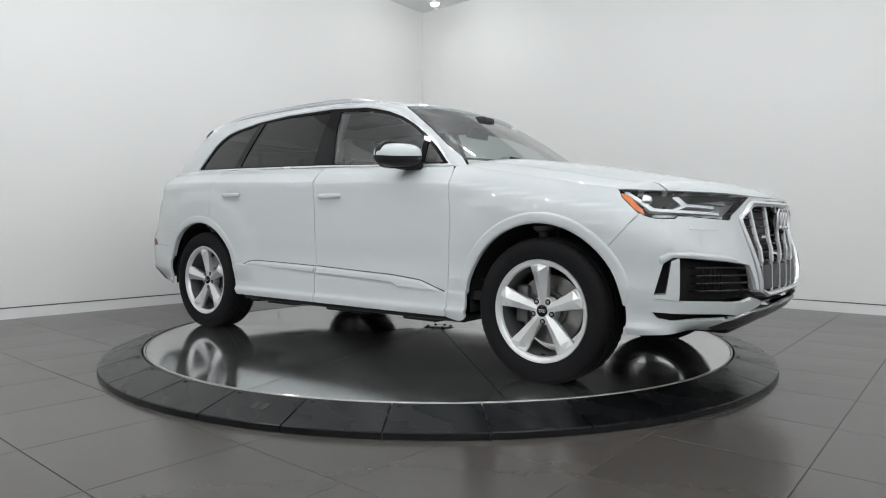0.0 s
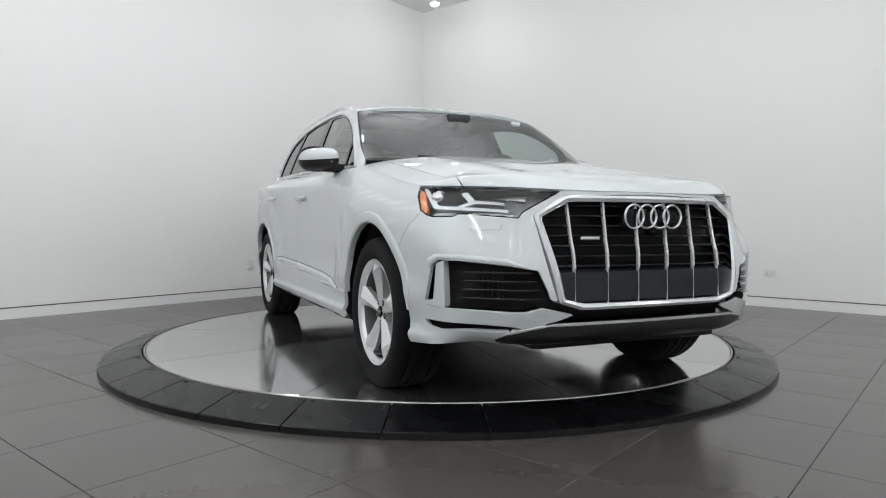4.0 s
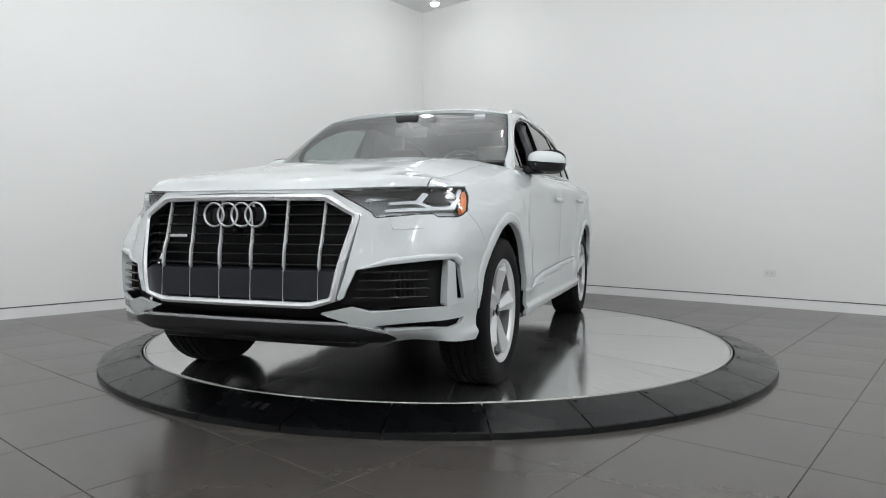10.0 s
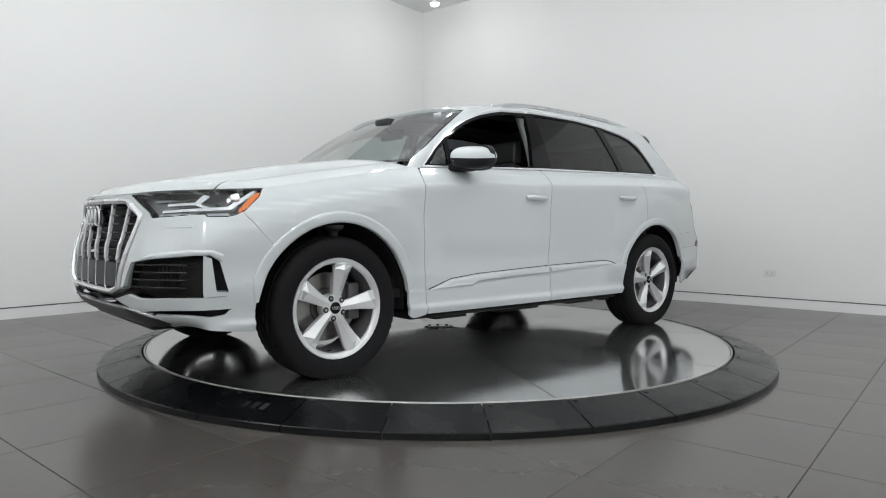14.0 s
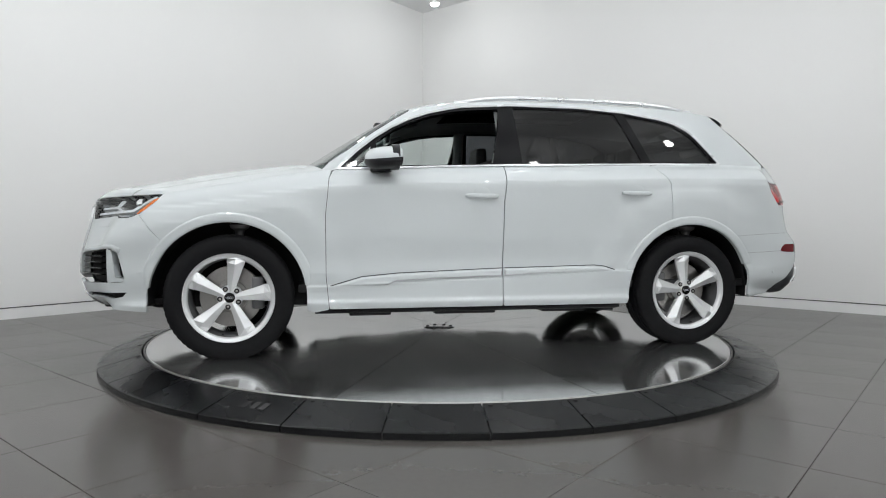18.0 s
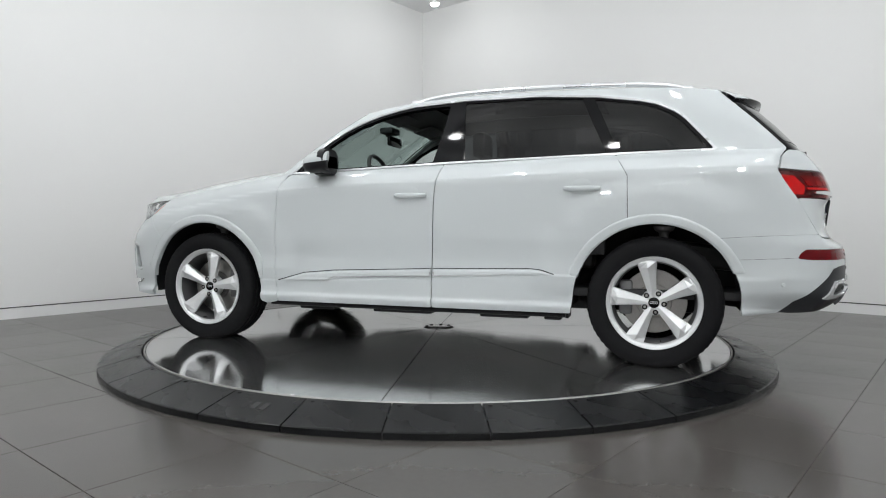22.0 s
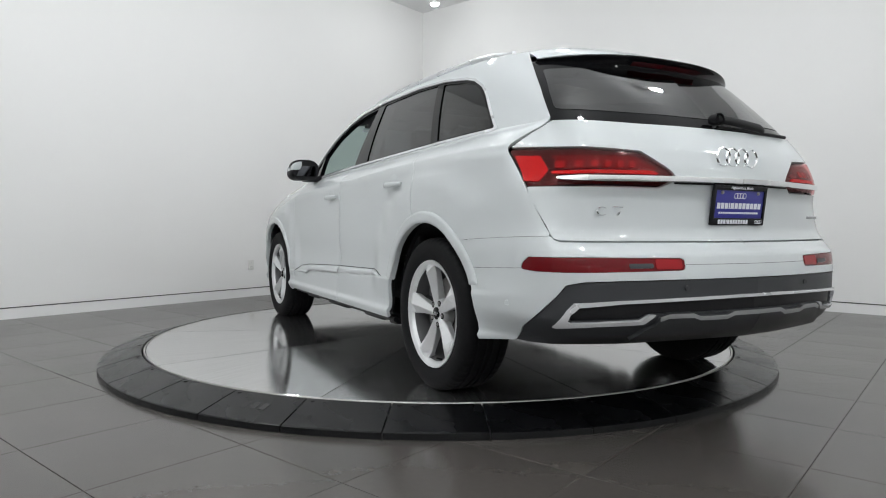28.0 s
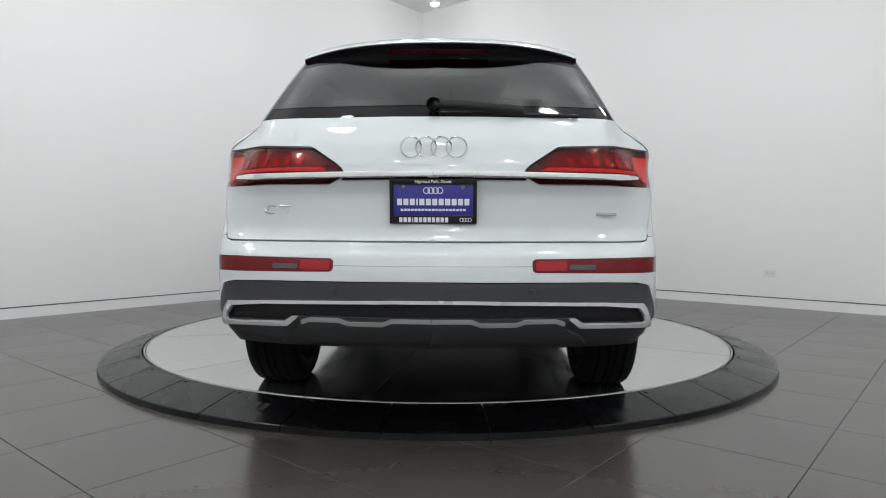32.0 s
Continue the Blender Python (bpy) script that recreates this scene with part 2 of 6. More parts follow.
def room_wall(name, start, along, inward, length):
    base = FLOOR_Z
    top = FLOOR_Z + SKIRT_H + GAP_H
    wall_piece(name, start, along, inward, length, top, WALL_H, 0.15, WALL, "structure", "plain white painted showroom wall", "wall")
    wall_piece("baseboard", start, along, inward, length, base, base + SKIRT_H, 0.15, SKIRT, "structure", "flush white baseboard under a thin shadow gap", "baseboard")
    wall_piece("trim", start - inward * 0.012, along, inward, length, base + SKIRT_H, top, 0.13, REVEAL, "structure", "thin dark shadow gap above the baseboard", "trim")


room_wall("wall_north", CORNER, UR, IN_R, LEN_R)
room_wall("wall_west", CORNER, UL, IN_L, LEN_L)
room_wall("wall_east", FAR_R, UL, -UR, LEN_L)
room_wall("wall_south", FAR_L, UR, -UL, LEN_R)
FAR_C = FAR_R + UL * LEN_L
quad = [CORNER, FAR_R, FAR_C, FAR_L]
tagged(mesh_object("ceiling", [(p.x, p.y, z) for z in (WALL_H, WALL_H + 0.15) for p in quad],
                   [(0, 1, 2, 3), (7, 6, 5, 4)] + [(i, 4 + i, 4 + (i + 1) % 4, (i + 1) % 4) for i in range(4)], CEIL),
       "plain white painted ceiling", "ceiling", kind="structure")
floor_ob = tagged(mesh_object("floor", [(p.x, p.y, z) for z in (FLOOR_Z - 0.15, FLOOR_Z - 0.003) for p in quad],
                              [(3, 2, 1, 0), (4, 5, 6, 7)] + [(i, (i + 1) % 4, 4 + (i + 1) % 4, 4 + i) for i in range(4)], GROUT),
                  "grey porcelain tile floor with thin dark joints", "floor", kind="structure")

# tiles of 61 cm, laid along the walls
N_A, N_B = Vector((-math.sin(radians(50.8)), math.cos(radians(50.8)))), Vector((math.sin(radians(40.7)), math.cos(radians(40.7))))
PITCH_T = 0.6126
A0, B0 = -2.716, -2.927
INV = Matrix(((N_A.x, N_A.y), (N_B.x, N_B.y))).inverted()


def crossing(i, j):
    return INV @ Vector((A0 + i * PITCH_T, B0 + j * PITCH_T))


def tile_mesh():
    e1, e2 = crossing(1, 0) - crossing(0, 0), crossing(0, 1) - crossing(0, 0)
    verts, faces = [], []
    for inset, z in ((0.0015, -0.0029), (0.0015, -0.0008), (0.0025, 0.0)):
        k = inset / PITCH_T
        for a, b in ((k, k), (1 - k, k), (1 - k, 1 - k), (k, 1 - k)):
            p = e1 * (a - 0.5) + e2 * (b - 0.5)
            verts.append((p.x, p.y, z))
    for r in (0, 4):
        faces += [(r + i, r + (i + 1) % 4, r + 4 + (i + 1) % 4, r + 4 + i) for i in range(4)]
    faces.append((8, 9, 10, 11))
    me = bpy.data.meshes.new("tile")
    me.from_pydata(verts, [], faces)
    n = sum((Vector(p.normal) for p in me.polygons), Vector())
    if n.z < 0:
        me.flip_normals()
    me.materials.append(TILE)
    return me


def inside_room(p, margin=0.0):
    v = p - CORNER
    k = Matrix(((UR.x, UL.x), (UR.y, UL.y))).inverted() @ v
    return -margin < k.x < LEN_R + margin and -margin < k.y < LEN_L + margin


def lay_tiles():
    me = tile_mesh()
    spots = []
    for i in range(-16, 22):
        for j in range(-16, 22):
            c = (crossing(i, j) + crossing(i + 1, j + 1)) / 2
            if inside_room(c, 0.25) and c.length > 1.55:
                spots.append((abs(math.atan2(c.x, c.y + 5.03)) > 0.85, (c - Vector((0, -3.0))).length, c))
    spots.sort(key=lambda s: (s[0], s[1]))
    for _, _, c in spots[:300]:
        ob = new("tile", me)
        ob.location = (c.x, c.y, FLOOR_Z)
        ob.parent = floor_ob
    rest = [(c.x, c.y) for _, _, c in spots[300:]]
    base = [v.co.copy() for v in me.vertices]
    polys = [list(p.vertices) for p in me.polygons]
    verts, faces = [], []
    for x, y in rest:
        k = len(verts)
        verts += [(v.x + x, v.y + y, v.z + FLOOR_Z) for v in base]
        faces += [[i + k for i in f] for f in polys]
    if verts:
        ob = mesh_object("far_tiles", verts, faces, TILE, floor_ob)
        ob["kind"] = "stuff"


# outlets and the plug on the walls
def on_wall(start, along, inward, s, z, proud):
    p = Vector(start) + along * s + inward * proud
    turn = math.atan2(inward.x, -inward.y)
    return pose(p.x, p.y, z, 0, 0, math.degrees(turn))


def outlet(m, wide, tall):
    root = tagged(new("wall_outlet"), "small white plastic power outlet set in the white wall", "outlet", "wall outlets")
    root.matrix_basis = m
    part("cover_plate", box(wide, 0.008, tall, bevel=0.002), PLASTIC, root)
    flat = wide > tall
    for k in (-1, 1):
        at = (k * 0.024, -0.005, 0) if flat else (0, -0.005, k * 0.024)
        face = part("socket", box(0.030, 0.005, 0.034, at, 0.001), PLASTIC, root)
        for dx in (-0.006, 0.006):
            part("slot", box(0.002, 0.002, 0.009, (at[0] + dx, -0.0075, at[2] + 0.004)), BOLT, face)
    return root


outlet(on_wall(CORNER, UL, IN_L, 3.265, 0.312, 0.004), 0.075, 0.118)
outlet(on_wall(CORNER, UR, IN_R, 5.235, 0.292, 0.004), 0.118, 0.075)
plug = tagged(new("wall_plug"), "small black plug in the white wall", "plug")
plug.matrix_basis = on_wall(CORNER, UL, IN_L, 2.86, 0.323, 0.0)
part("plug_body", box(0.035, 0.03, 0.035, (0, -0.012, 0), 0.006), BLACK, plug)
part("plug_stub", tube([(0.01, -0.02, 0), (0.035, -0.03, 0.004), (0.05, -0.03, 0.006)], 0.005), LAMPGREY, plug)

# ceiling lamps
LAMP_STEP = 1.95
LAMPS = [(-0.075, 4.08)] + [tuple(CORNER + UR * (2.40 + LAMP_STEP * a) + UL * (3.05 + LAMP_STEP * b)) for a in range(5) for b in range(5)]


def ceiling_lamp(x, y, first=None):
    if first is not None:
        root = copy_thing(first, pose(x, y, WALL_H))
    else:
        root = tagged(new("ceiling_lamp"), "lit white cylindrical spotlight hung below the ceiling", "lamp", "ceiling spotlights")
        root.matrix_basis = pose(x, y, WALL_H)
        part("stem", lathe([(0, 0), (0.05, 0), (0.05, -0.012), (0.012, -0.015), (0.012, -0.17)], 24, "z"), LAMPBODY, root)
        part("housing", lathe([(0.012, -0.17), (0.066, -0.175), (0.070, -0.18), (0.070, -0.36), (0.062, -0.40)], 32, "z"), LAMPBODY, root)
        part("lens", lathe([(0.062, -0.395), (0.05, -0.42), (0.03, -0.432), (0.0, -0.436)], 32, "z"), LAMPGLOW, root)
    data = bpy.data.lights.new("lamp_light", "POINT")
    data.energy, data.color, data.shadow_soft_size = LAMP_WATTS * (0.4 if first is None else 1.0), (0.965, 0.995, 1.0), 0.07
    lamp = new("lamp_light", data)
    lamp.matrix_basis = pose(x, y, WALL_H - 0.53)
    return root


lamp0 = None
for lx, ly in LAMPS:
    lamp0 = ceiling_lamp(lx, ly, lamp0) if lamp0 else ceiling_lamp(lx, ly)

# ---- the turntable ----
DISC_R, RING_IN, RING_OUT = 2.055, 2.066, 2.312
turntable = tagged(new("turntable"), "round brushed steel turntable with radial seams under the car", "turntable")
TABLE_Z = 0.006
CROWN = 0.036


def sector(a0, a1, r0, r1, z, n=12, drop=0.02):
    """A pie piece with a short rim below it."""
    verts, faces = [], []
    g = 0.0022
    for k in range(n + 1):
        a = a0 + (a1 - a0) * k / n
        for r, h in ((r0, z - drop + CROWN), (r0, z + CROWN * (1 - r0 / DISC_R)), (r1 - 0.004, z), (r1, z - 0.003), (r1, z - drop)):
            e = g / max(r, 0.05)
            b = min(max(a, a0 + e), a1 - e)
            verts.append((r * math.cos(b), r * math.sin(b), h))
    for k in range(n):
        for j in range(4):
            faces.append((5 * k + j, 5 * k + j + 1, 5 * k + 5 + j + 1, 5 * k + 5 + j))
    return verts, faces


part("base", lathe([(0, TABLE_Z + CROWN - 0.012), (DISC_R - 0.01, TABLE_Z - 0.012), (DISC_R - 0.01, FLOOR_Z)], 96, "z"), BOLT, turntable)
for k in range(10):
    v, f = sector(radians(-18), radians(18), 0.10, DISC_R - 0.014, TABLE_Z)
    mesh_object("steel_panel", v, f, TABLE, turntable).matrix_basis = pose(0, 0, 0, 0, 0, 46.9 + 36 * k)
part("rim", lathe([(DISC_R - 0.011, TABLE_Z - 0.01), (DISC_R - 0.011, TABLE_Z + 0.001), (DISC_R - 0.002, TABLE_Z + 0.001), (DISC_R, TABLE_Z - 0.002), (DISC_R, FLOOR_Z)], 128, "z"), RIMSTEEL, turntable)
hub = part("hub_plate", lathe([(0.0, TABLE_Z + CROWN + 0.003), (0.112, TABLE_Z + CROWN + 0.002), (0.118, TABLE_Z + CROWN), (0.118, TABLE_Z)], 48, "z"), TABLE, turntable)
for k in range(8):
    a = radians(45 * k + 10)
    part("bolt", lathe([(0, 0.006), (0.010, 0.006), (0.013, 0.004), (0.013, 0.0)], 12, "z", at=(0.094 * math.cos(a), 0.094 * math.sin(a), TABLE_Z + CROWN)), BOLT, hub)

ramp = tagged(new("turntable_ring"), "black rubber ring of wedge plates round the steel turntable", "ring")
SEGS = 32


def ring_segment():
    verts, faces = [], []
    half, n = math.pi / SEGS, 6
    prof = [(RING_IN, FLOOR_Z), (RING_IN, 0.004), (RING_IN + 0.004, 0.007), (RING_OUT - 0.006, -0.050), (RING_OUT, -0.054), (RING_OUT + 0.004, FLOOR_Z)]
    for k in range(n + 1):
        a = -half + 2 * half * k / n
        for r, z in prof:
            e = 0.0040 / r
            b = min(max(a, -half + e), half - e)
            verts.append((r * math.cos(b), r * math.sin(b), z))
    m = len(prof)
    for k in range(n):
        for j in range(m - 1):
            faces.append((m * k + j, m * k + j + 1, m * k + m + j + 1, m * k + m + j))
    faces.append(tuple(range(m))[::-1])
    faces.append(tuple(m * n + j for j in range(m)))
    me = bpy.data.meshes.new("wedge_plate")
    me.from_pydata(verts, [], faces)
    me.materials.append(RINGBLACK)
    return me


seg_me = ring_segment()
part("ring_base", lathe([(RING_IN + 0.001, FLOOR_Z), (RING_IN + 0.001, -0.006), (RING_OUT - 0.004, -0.066), (RING_OUT - 0.004, FLOOR_Z)], 96, "z"), BOLT, ramp)
bolt_me = part("bolt", lathe([(0, 0.003), (0.010, 0.003), (0.012, 0.001), (0.012, -0.004)], 12, "z"), BOLT, None)
bolt_data = bolt_me.data
bpy.data.objects.remove(bolt_me)
for k in range(SEGS):
    mid = -84.6 + 5.625 + 11.25 * k
    ob = new("wedge_plate", seg_me)
    ob.parent = ramp
    ob.matrix_basis = pose(0, 0, 0, 0, 0, mid)
    if k == 29:
        for dy in (-0.052, 0.0, 0.050):
            stamp = part("stamp", box(0.060, 0.030, 0.0012, (0, 0, 0), 0.0), STAMP, ob, "worn grey stamped mark")
            stamp.matrix_basis = pose(2.178, dy, -0.0185, 0, 13.6, 0)
    bolt = new("bolt", bolt_data)
    bolt.parent = ob
    a = radians(-4.6)
    bolt.matrix_basis = pose((RING_IN + 0.022) * math.cos(a), (RING_IN + 0.022) * math.sin(a), 0.003)

# ---- the car: its master surfaces ----
car = tagged(new("car"), "white three-row luxury SUV with black trim, parked on the steel turntable", "car")
HALF_BASE, HUB_Z = 1.498, 0.376


def curve(xs, ys):
    """A smooth monotone curve through knots, as a function of arrays."""
    xs, ys = np.array(xs, float), np.array(ys, float)
    h, dl = np.diff(xs), np.diff(ys) / np.diff(xs)
    m = np.zeros(len(xs))
    m[0], m[-1] = dl[0], dl[-1]
    for i in range(1, len(xs) - 1):
        if dl[i - 1] * dl[i] > 0:
            w1, w2 = 2 * h[i] + h[i - 1], h[i] + 2 * h[i - 1]
            m[i] = (w1 + w2) / (w1 / dl[i - 1] + w2 / dl[i])

    def f(x):
        x = np.clip(np.asarray(x, float), xs[0], xs[-1])
        k = np.clip(np.searchsorted(xs, x) - 1, 0, len(h) - 1)
        t = (x - xs[k]) / h[k]
        return ((1 + 2 * t) * (1 - t) ** 2 * ys[k] + t * (1 - t) ** 2 * h[k] * m[k] + t * t * (3 - 2 * t) * ys[k + 1] + t * t * (t - 1) * h[k] * m[k + 1])
    return f


BELT_Z = curve([-2.6, -1.83, -0.24, 0.87, 1.5, 1.9, 2.5], [1.252, 1.25, 1.202, 1.155, 1.058, 0.992, 0.95])
BELT_Y = curve([-2.3, -1.83, -1.0, 0.0, 0.87, 1.5, 2.0], [0.725, 0.768, 0.805, 0.835, 0.848, 0.875, 0.872])
NOSE = curve([0.24, 0.30, 0.36, 0.42, 0.50, 0.62, 0.80, 0.955, 1.10], [2.12, 2.30, 2.405, 2.44, 2.458, 2.455, 2.445, 2.432, 2.36])
TAIL = curve([0.28, 0.34, 0.40, 0.48, 0.58, 0.70, 0.745, 0.80, 0.92, 1.00, 1.10, 1.18, 1.26],
             [-2.30, -2.50, -2.585, -2.62, -2.62, -2.60, -2.545, -2.512, -2.505, -2.528, -2.495, -2.44, -2.37])


SEAM_Z = curve([-1.6, -1.0, -0.65, -0.17, 0.5, 0.95, 1.6], [0.525, 0.522, 0.516, 0.489, 0.464, 0.442, 0.442])


def side_y(x, z):
    """Half width of the flank at x and height z."""
    zb, yb = float(BELT_Z(x)), float(BELT_Y(x))
    zs = [0.22, 0.26, 0.30, 0.36, 0.45, 0.60, 0.74, zb - 0.16, zb - 0.108, zb - 0.101, zb - 0.05, zb, zb + 0.1]
    narrow = max(0.0, 0.800 - yb)
    ys = [0.86, 0.905, 0.932, 0.952, 0.952, 0.943, 0.951, 0.9535 - 0.1 * narrow, 0.9480 - 0.35 * narrow, 0.9440 - 0.38 * narrow, yb + 0.58 * (0.9440 - 0.38 * narrow - yb), yb, yb - 0.05]
    y = float(curve(zs, ys)(z))
    swell = math.exp(-((abs(x) - 1.47) / 0.40) ** 2) * math.exp(-((z - 0.90) / 0.13) ** 2)
    d = math.hypot(abs(x) - HALF_BASE, z - HUB_Z)
    k = min(1.0, max(0.0, (0.76 - d) / 0.15))
    flare = k * k * (3 - 2 * k) * min(1.0, max(0.0, (zb - 0.10 - z) / 0.10)) * min(1.0, max(0.0, (z - 0.40) / 0.12))
    crease = 0.0040 * 0.5 * (1 + math.tanh((zb - 0.104 - z) / 0.004))
    sill = 0.020 * 0.5 * (1 + math.tanh((0.350 - z) / 0.010))
    lower = 0.008 * 0.5 * (1 + math.tanh((float(SEAM_Z(x)) - z) / 0.0035)) if abs(x) < 1.9 else 0.0
    return y + 0.004 * swell + 0.018 * flare + crease + sill + lower - 0.008


FRONT_X = curve([0.3, 0.7, 0.85, 0.98], [2.150, 2.158, 2.090, 2.000])
FRONT_Y = curve([0.3, 0.5, 0.7, 0.85, 0.98], [0.866, 0.880, 0.886, 0.857, 0.802])
REAR_X = curve([0.3, 0.45, 0.67, 0.80, 1.0, 1.2], [-2.30, -2.38, -2.375, -2.30, -2.245, -2.18])
REAR_Y = curve([0.3, 0.67, 0.95, 1.08, 1.25], [0.83, 0.852, 0.858, 0.815, 0.735])


def chain(pts, n=420):
    """A dense smooth curve through control points of a plan."""
    p = np.array(pts, float)
    s = np.r_[0, np.cumsum(np.hypot(*np.diff(p, axis=0).T))]
    q = np.linspace(0, s[-1], n)
    return curve(s, p[:, 0])(q), curve(s, p[:, 1])(q)


def lower_plan(z):
    xf, xr = float(NOSE(z)), float(TAIL(z))
    fx, fy, rx, ry = float(FRONT_X(z)), float(FRONT_Y(z)), float(REAR_X(z)), float(REAR_Y(z))
    rise = min(1, max(0, (z - 0.7) / 0.27))
    tuck = 1 - 0.07 * min(1, max(0, (0.46 - z) / 0.13)) ** 1.5
    h = min(1, max(0, (z - 0.55) / 0.40))
    h = h * h * (3 - 2 * h)
    pts = [(xf, 0), (xf - 0.006 - 0.016 * h, 0.22), (xf - 0.020 - 0.055 * h, 0.45), (xf - 0.061 - 0.070 * h, 0.60), (xf - 0.162 - 0.10 * h, 0.74 - 0.02 * h), (fx, fy)]
    pts += [(1.96 - 0.06 * rise, side_y(1.92, z) * (0.978 - 0.006 * rise))]
    pts += [(x, side_y(x, z)) for x in (1.72, 1.62, 1.5, 1.35, 1.2, 1.05, 0.9, 0.76, 0.6, 0.2, -0.4, -0.62, -0.76, -0.9, -1.05, -1.2, -1.35, -1.5, -1.62, -1.74)]
    near_belt = min(1, max(0, (z - 1.12) / 0.12))
    pts += [(-1.85, side_y(-1.85, z) * (0.992 + 0.008 * near_belt)), (-2.10, min(side_y(-2.10, z) * (0.966 + 0.034 * near_belt), side_y(-1.85, z)) * tuck), (rx, min(ry, side_y(-2.1, z) * (0.965 + 0.035 * near_belt)) * tuck)]
    pts += [(xr + 0.115, 0.66), (xr + 0.042, 0.36), (xr + 0.012, 0.18), (xr, 0)]
    return chain(pts)


SCREEN = curve([1.10, 1.20, 1.30, 1.40, 1.50, 1.58, 1.64, 1.72], [1.285, 1.108, 0.948, 0.790, 0.625, 0.482, 0.360, 0.13])
SCREEN_EX = curve([1.10, 1.20, 1.30, 1.40, 1.50, 1.58, 1.64, 1.72], [1.06, 0.94, 0.815, 0.68, 0.53, 0.39, 0.26, 0.06])
SCREEN_EY = curve([1.10, 1.20, 1.40, 1.58, 1.72], [0.785, 0.765, 0.705, 0.645, 0.60])
GATE = curve([1.15, 1.22, 1.30, 1.40, 1.50, 1.60, 1.70], [-2.44, -2.40, -2.335, -2.245, -2.14, -2.03, -1.90])
GATE_EX = curve([1.15, 1.24, 1.40, 1.56, 1.70], [-2.27, -2.205, -2.06, -1.895, -1.73])
GATE_EY = curve([1.15, 1.24, 1.40, 1.56, 1.70], [0.760, 0.733, 0.680, 0.620, 0.57])


def glass_y(x, z):
    h = z - float(BELT_Z(x))
    return float(BELT_Y(x)) - 0.28 * h - 0.25 * h * abs(h)


def upper_plan(z):
    xw, ex, ey = float(SCREEN(z)), float(SCREEN_EX(z)), float(SCREEN_EY(z))
    xg, gx, gy = float(GATE(z)), float(GATE_EX(z)), float(GATE_EY(z))
    pts = [(xw, 0), (xw - 0.02, 0.25), (xw - 0.075, 0.5), (ex, ey), (ex - 0.09, glass_y(ex - 0.09, z) * 0.992)]
    pts += [(x, glass_y(x, z)) for x in (0.35, 0.0, -0.4, -0.8, -1.2, -1.5) if gx + 0.3 < x < ex - 0.2]
    pts += [(gx + 0.16, glass_y(gx + 0.16, z) * 0.99), (gx, gy), (xg + 0.05, 0.42), (xg + 0.012, 0.2), (xg, 0)]
    return chain(pts)


ROOF_Z = curve([-2.16, -1.95, -1.78, -1.6, -1.2, -0.8, -0.4, 0.0, 0.15, 0.30, 0.47], [1.600, 1.653, 1.683, 1.696, 1.712, 1.717, 1.712, 1.690, 1.672, 1.645, 1.600])
ROOF_DROP = 0.063


class Skin:
    """A body surface stacked from plans, with ways to read it by side, from the nose or from the tail."""

    def __init__(self, plan):
        self.plan, self.rows = plan, {}

    def row(self, z):
        k = round(z, 5)
        if k not in self.rows:
            self.rows[k] = self.plan(z)
        return self.rows[k]

    def q_of(self, chart, spec, value, z):
        """A chart's coordinate of the point on the skin with the given x or y."""
        cx, cy = self.row(z)
        if chart == "side":
            if spec == "x":
                return value
            return value[0]
        q = cy + (cx[0] - cx) if chart == "nose" else (cy + (cx - cx[-1]))[::-1]
        if spec == "x":
            return float(np.interp(-value, -cx, q)) if chart == "nose" else float(np.interp(value, cx[::-1], q))
        m = len(q) // 2
        yy = cy[:m] if chart == "nose" else cy[::-1][:m]
        if value < 0:
            return value
        top = int(np.argmax(yy))
        return float(np.interp(value, yy[:top + 1], q[:top + 1]))

    def points(self, chart, us, zs):
        out = np.empty((len(us), len(zs), 3))
        for j, z in enumerate(zs):
            cx, cy = self.row(z)
            if chart == "side":
                out[:, j, 0] = us
                out[:, j, 1] = np.interp(-us, -cx, cy)
            else:
                q = cy + (cx[0] - cx) if chart == "nose" else cy + (cx - cx[-1])
                if chart == "tail":
                    q, cx, cy = q[::-1], cx[::-1], cy[::-1]
                out[:, j, 0], out[:, j, 1] = np.interp(us, q, cx), np.interp(us, q, cy)
            out[:, j, 2] = z
        return out

    def y_at(self, x, z):
        cx, cy = self.row(z)
        return float(np.interp(-x, -cx, cy))

    def x_at(self, y, z, nose=True):
        cx, cy = self.row(z)
        m = len(cx) // 2
        if nose:
            return float(np.interp(y, cy[:m // 2 + 40], cx[:m // 2 + 40]))
        return float(np.interp(y, cy[::-1][:m // 2 + 40], cx[::-1][:m // 2 + 40]))


LOWER, UPPER = Skin(lower_plan), Skin(upper_plan)


def inside_poly(u, v, poly):
    """Signed distance to a polygon, positive inside."""
    p = np.array(poly, float)
    best = np.full(u.shape, 1e9)
    odd = np.zeros(u.shape, bool)
    for i in range(len(p)):
        a, b = p[i - 1], p[i]
        e = b - a
        t = np.clip(((u - a[0]) * e[0] + (v - a[1]) * e[1]) / max(e @ e, 1e-12), 0, 1)
        best = np.minimum(best, np.hypot(u - a[0] - t * e[0], v - a[1] - t * e[1]))
        cross = (a[1] > v) != (b[1] > v)
        with np.errstate(divide="ignore", invalid="ignore"):
            xx = a[0] + (v - a[1]) * e[0] / (e[1] if e[1] else 1e-12)
        odd ^= cross & (u < xx)
    return np.where(odd, best, -best)


def arch(u, v, cx, r):
    """Positive outside of a wheel opening."""
    return np.where(v > HUB_Z, np.hypot(u - cx, v - HUB_Z) - r, np.abs(u - cx) - r)


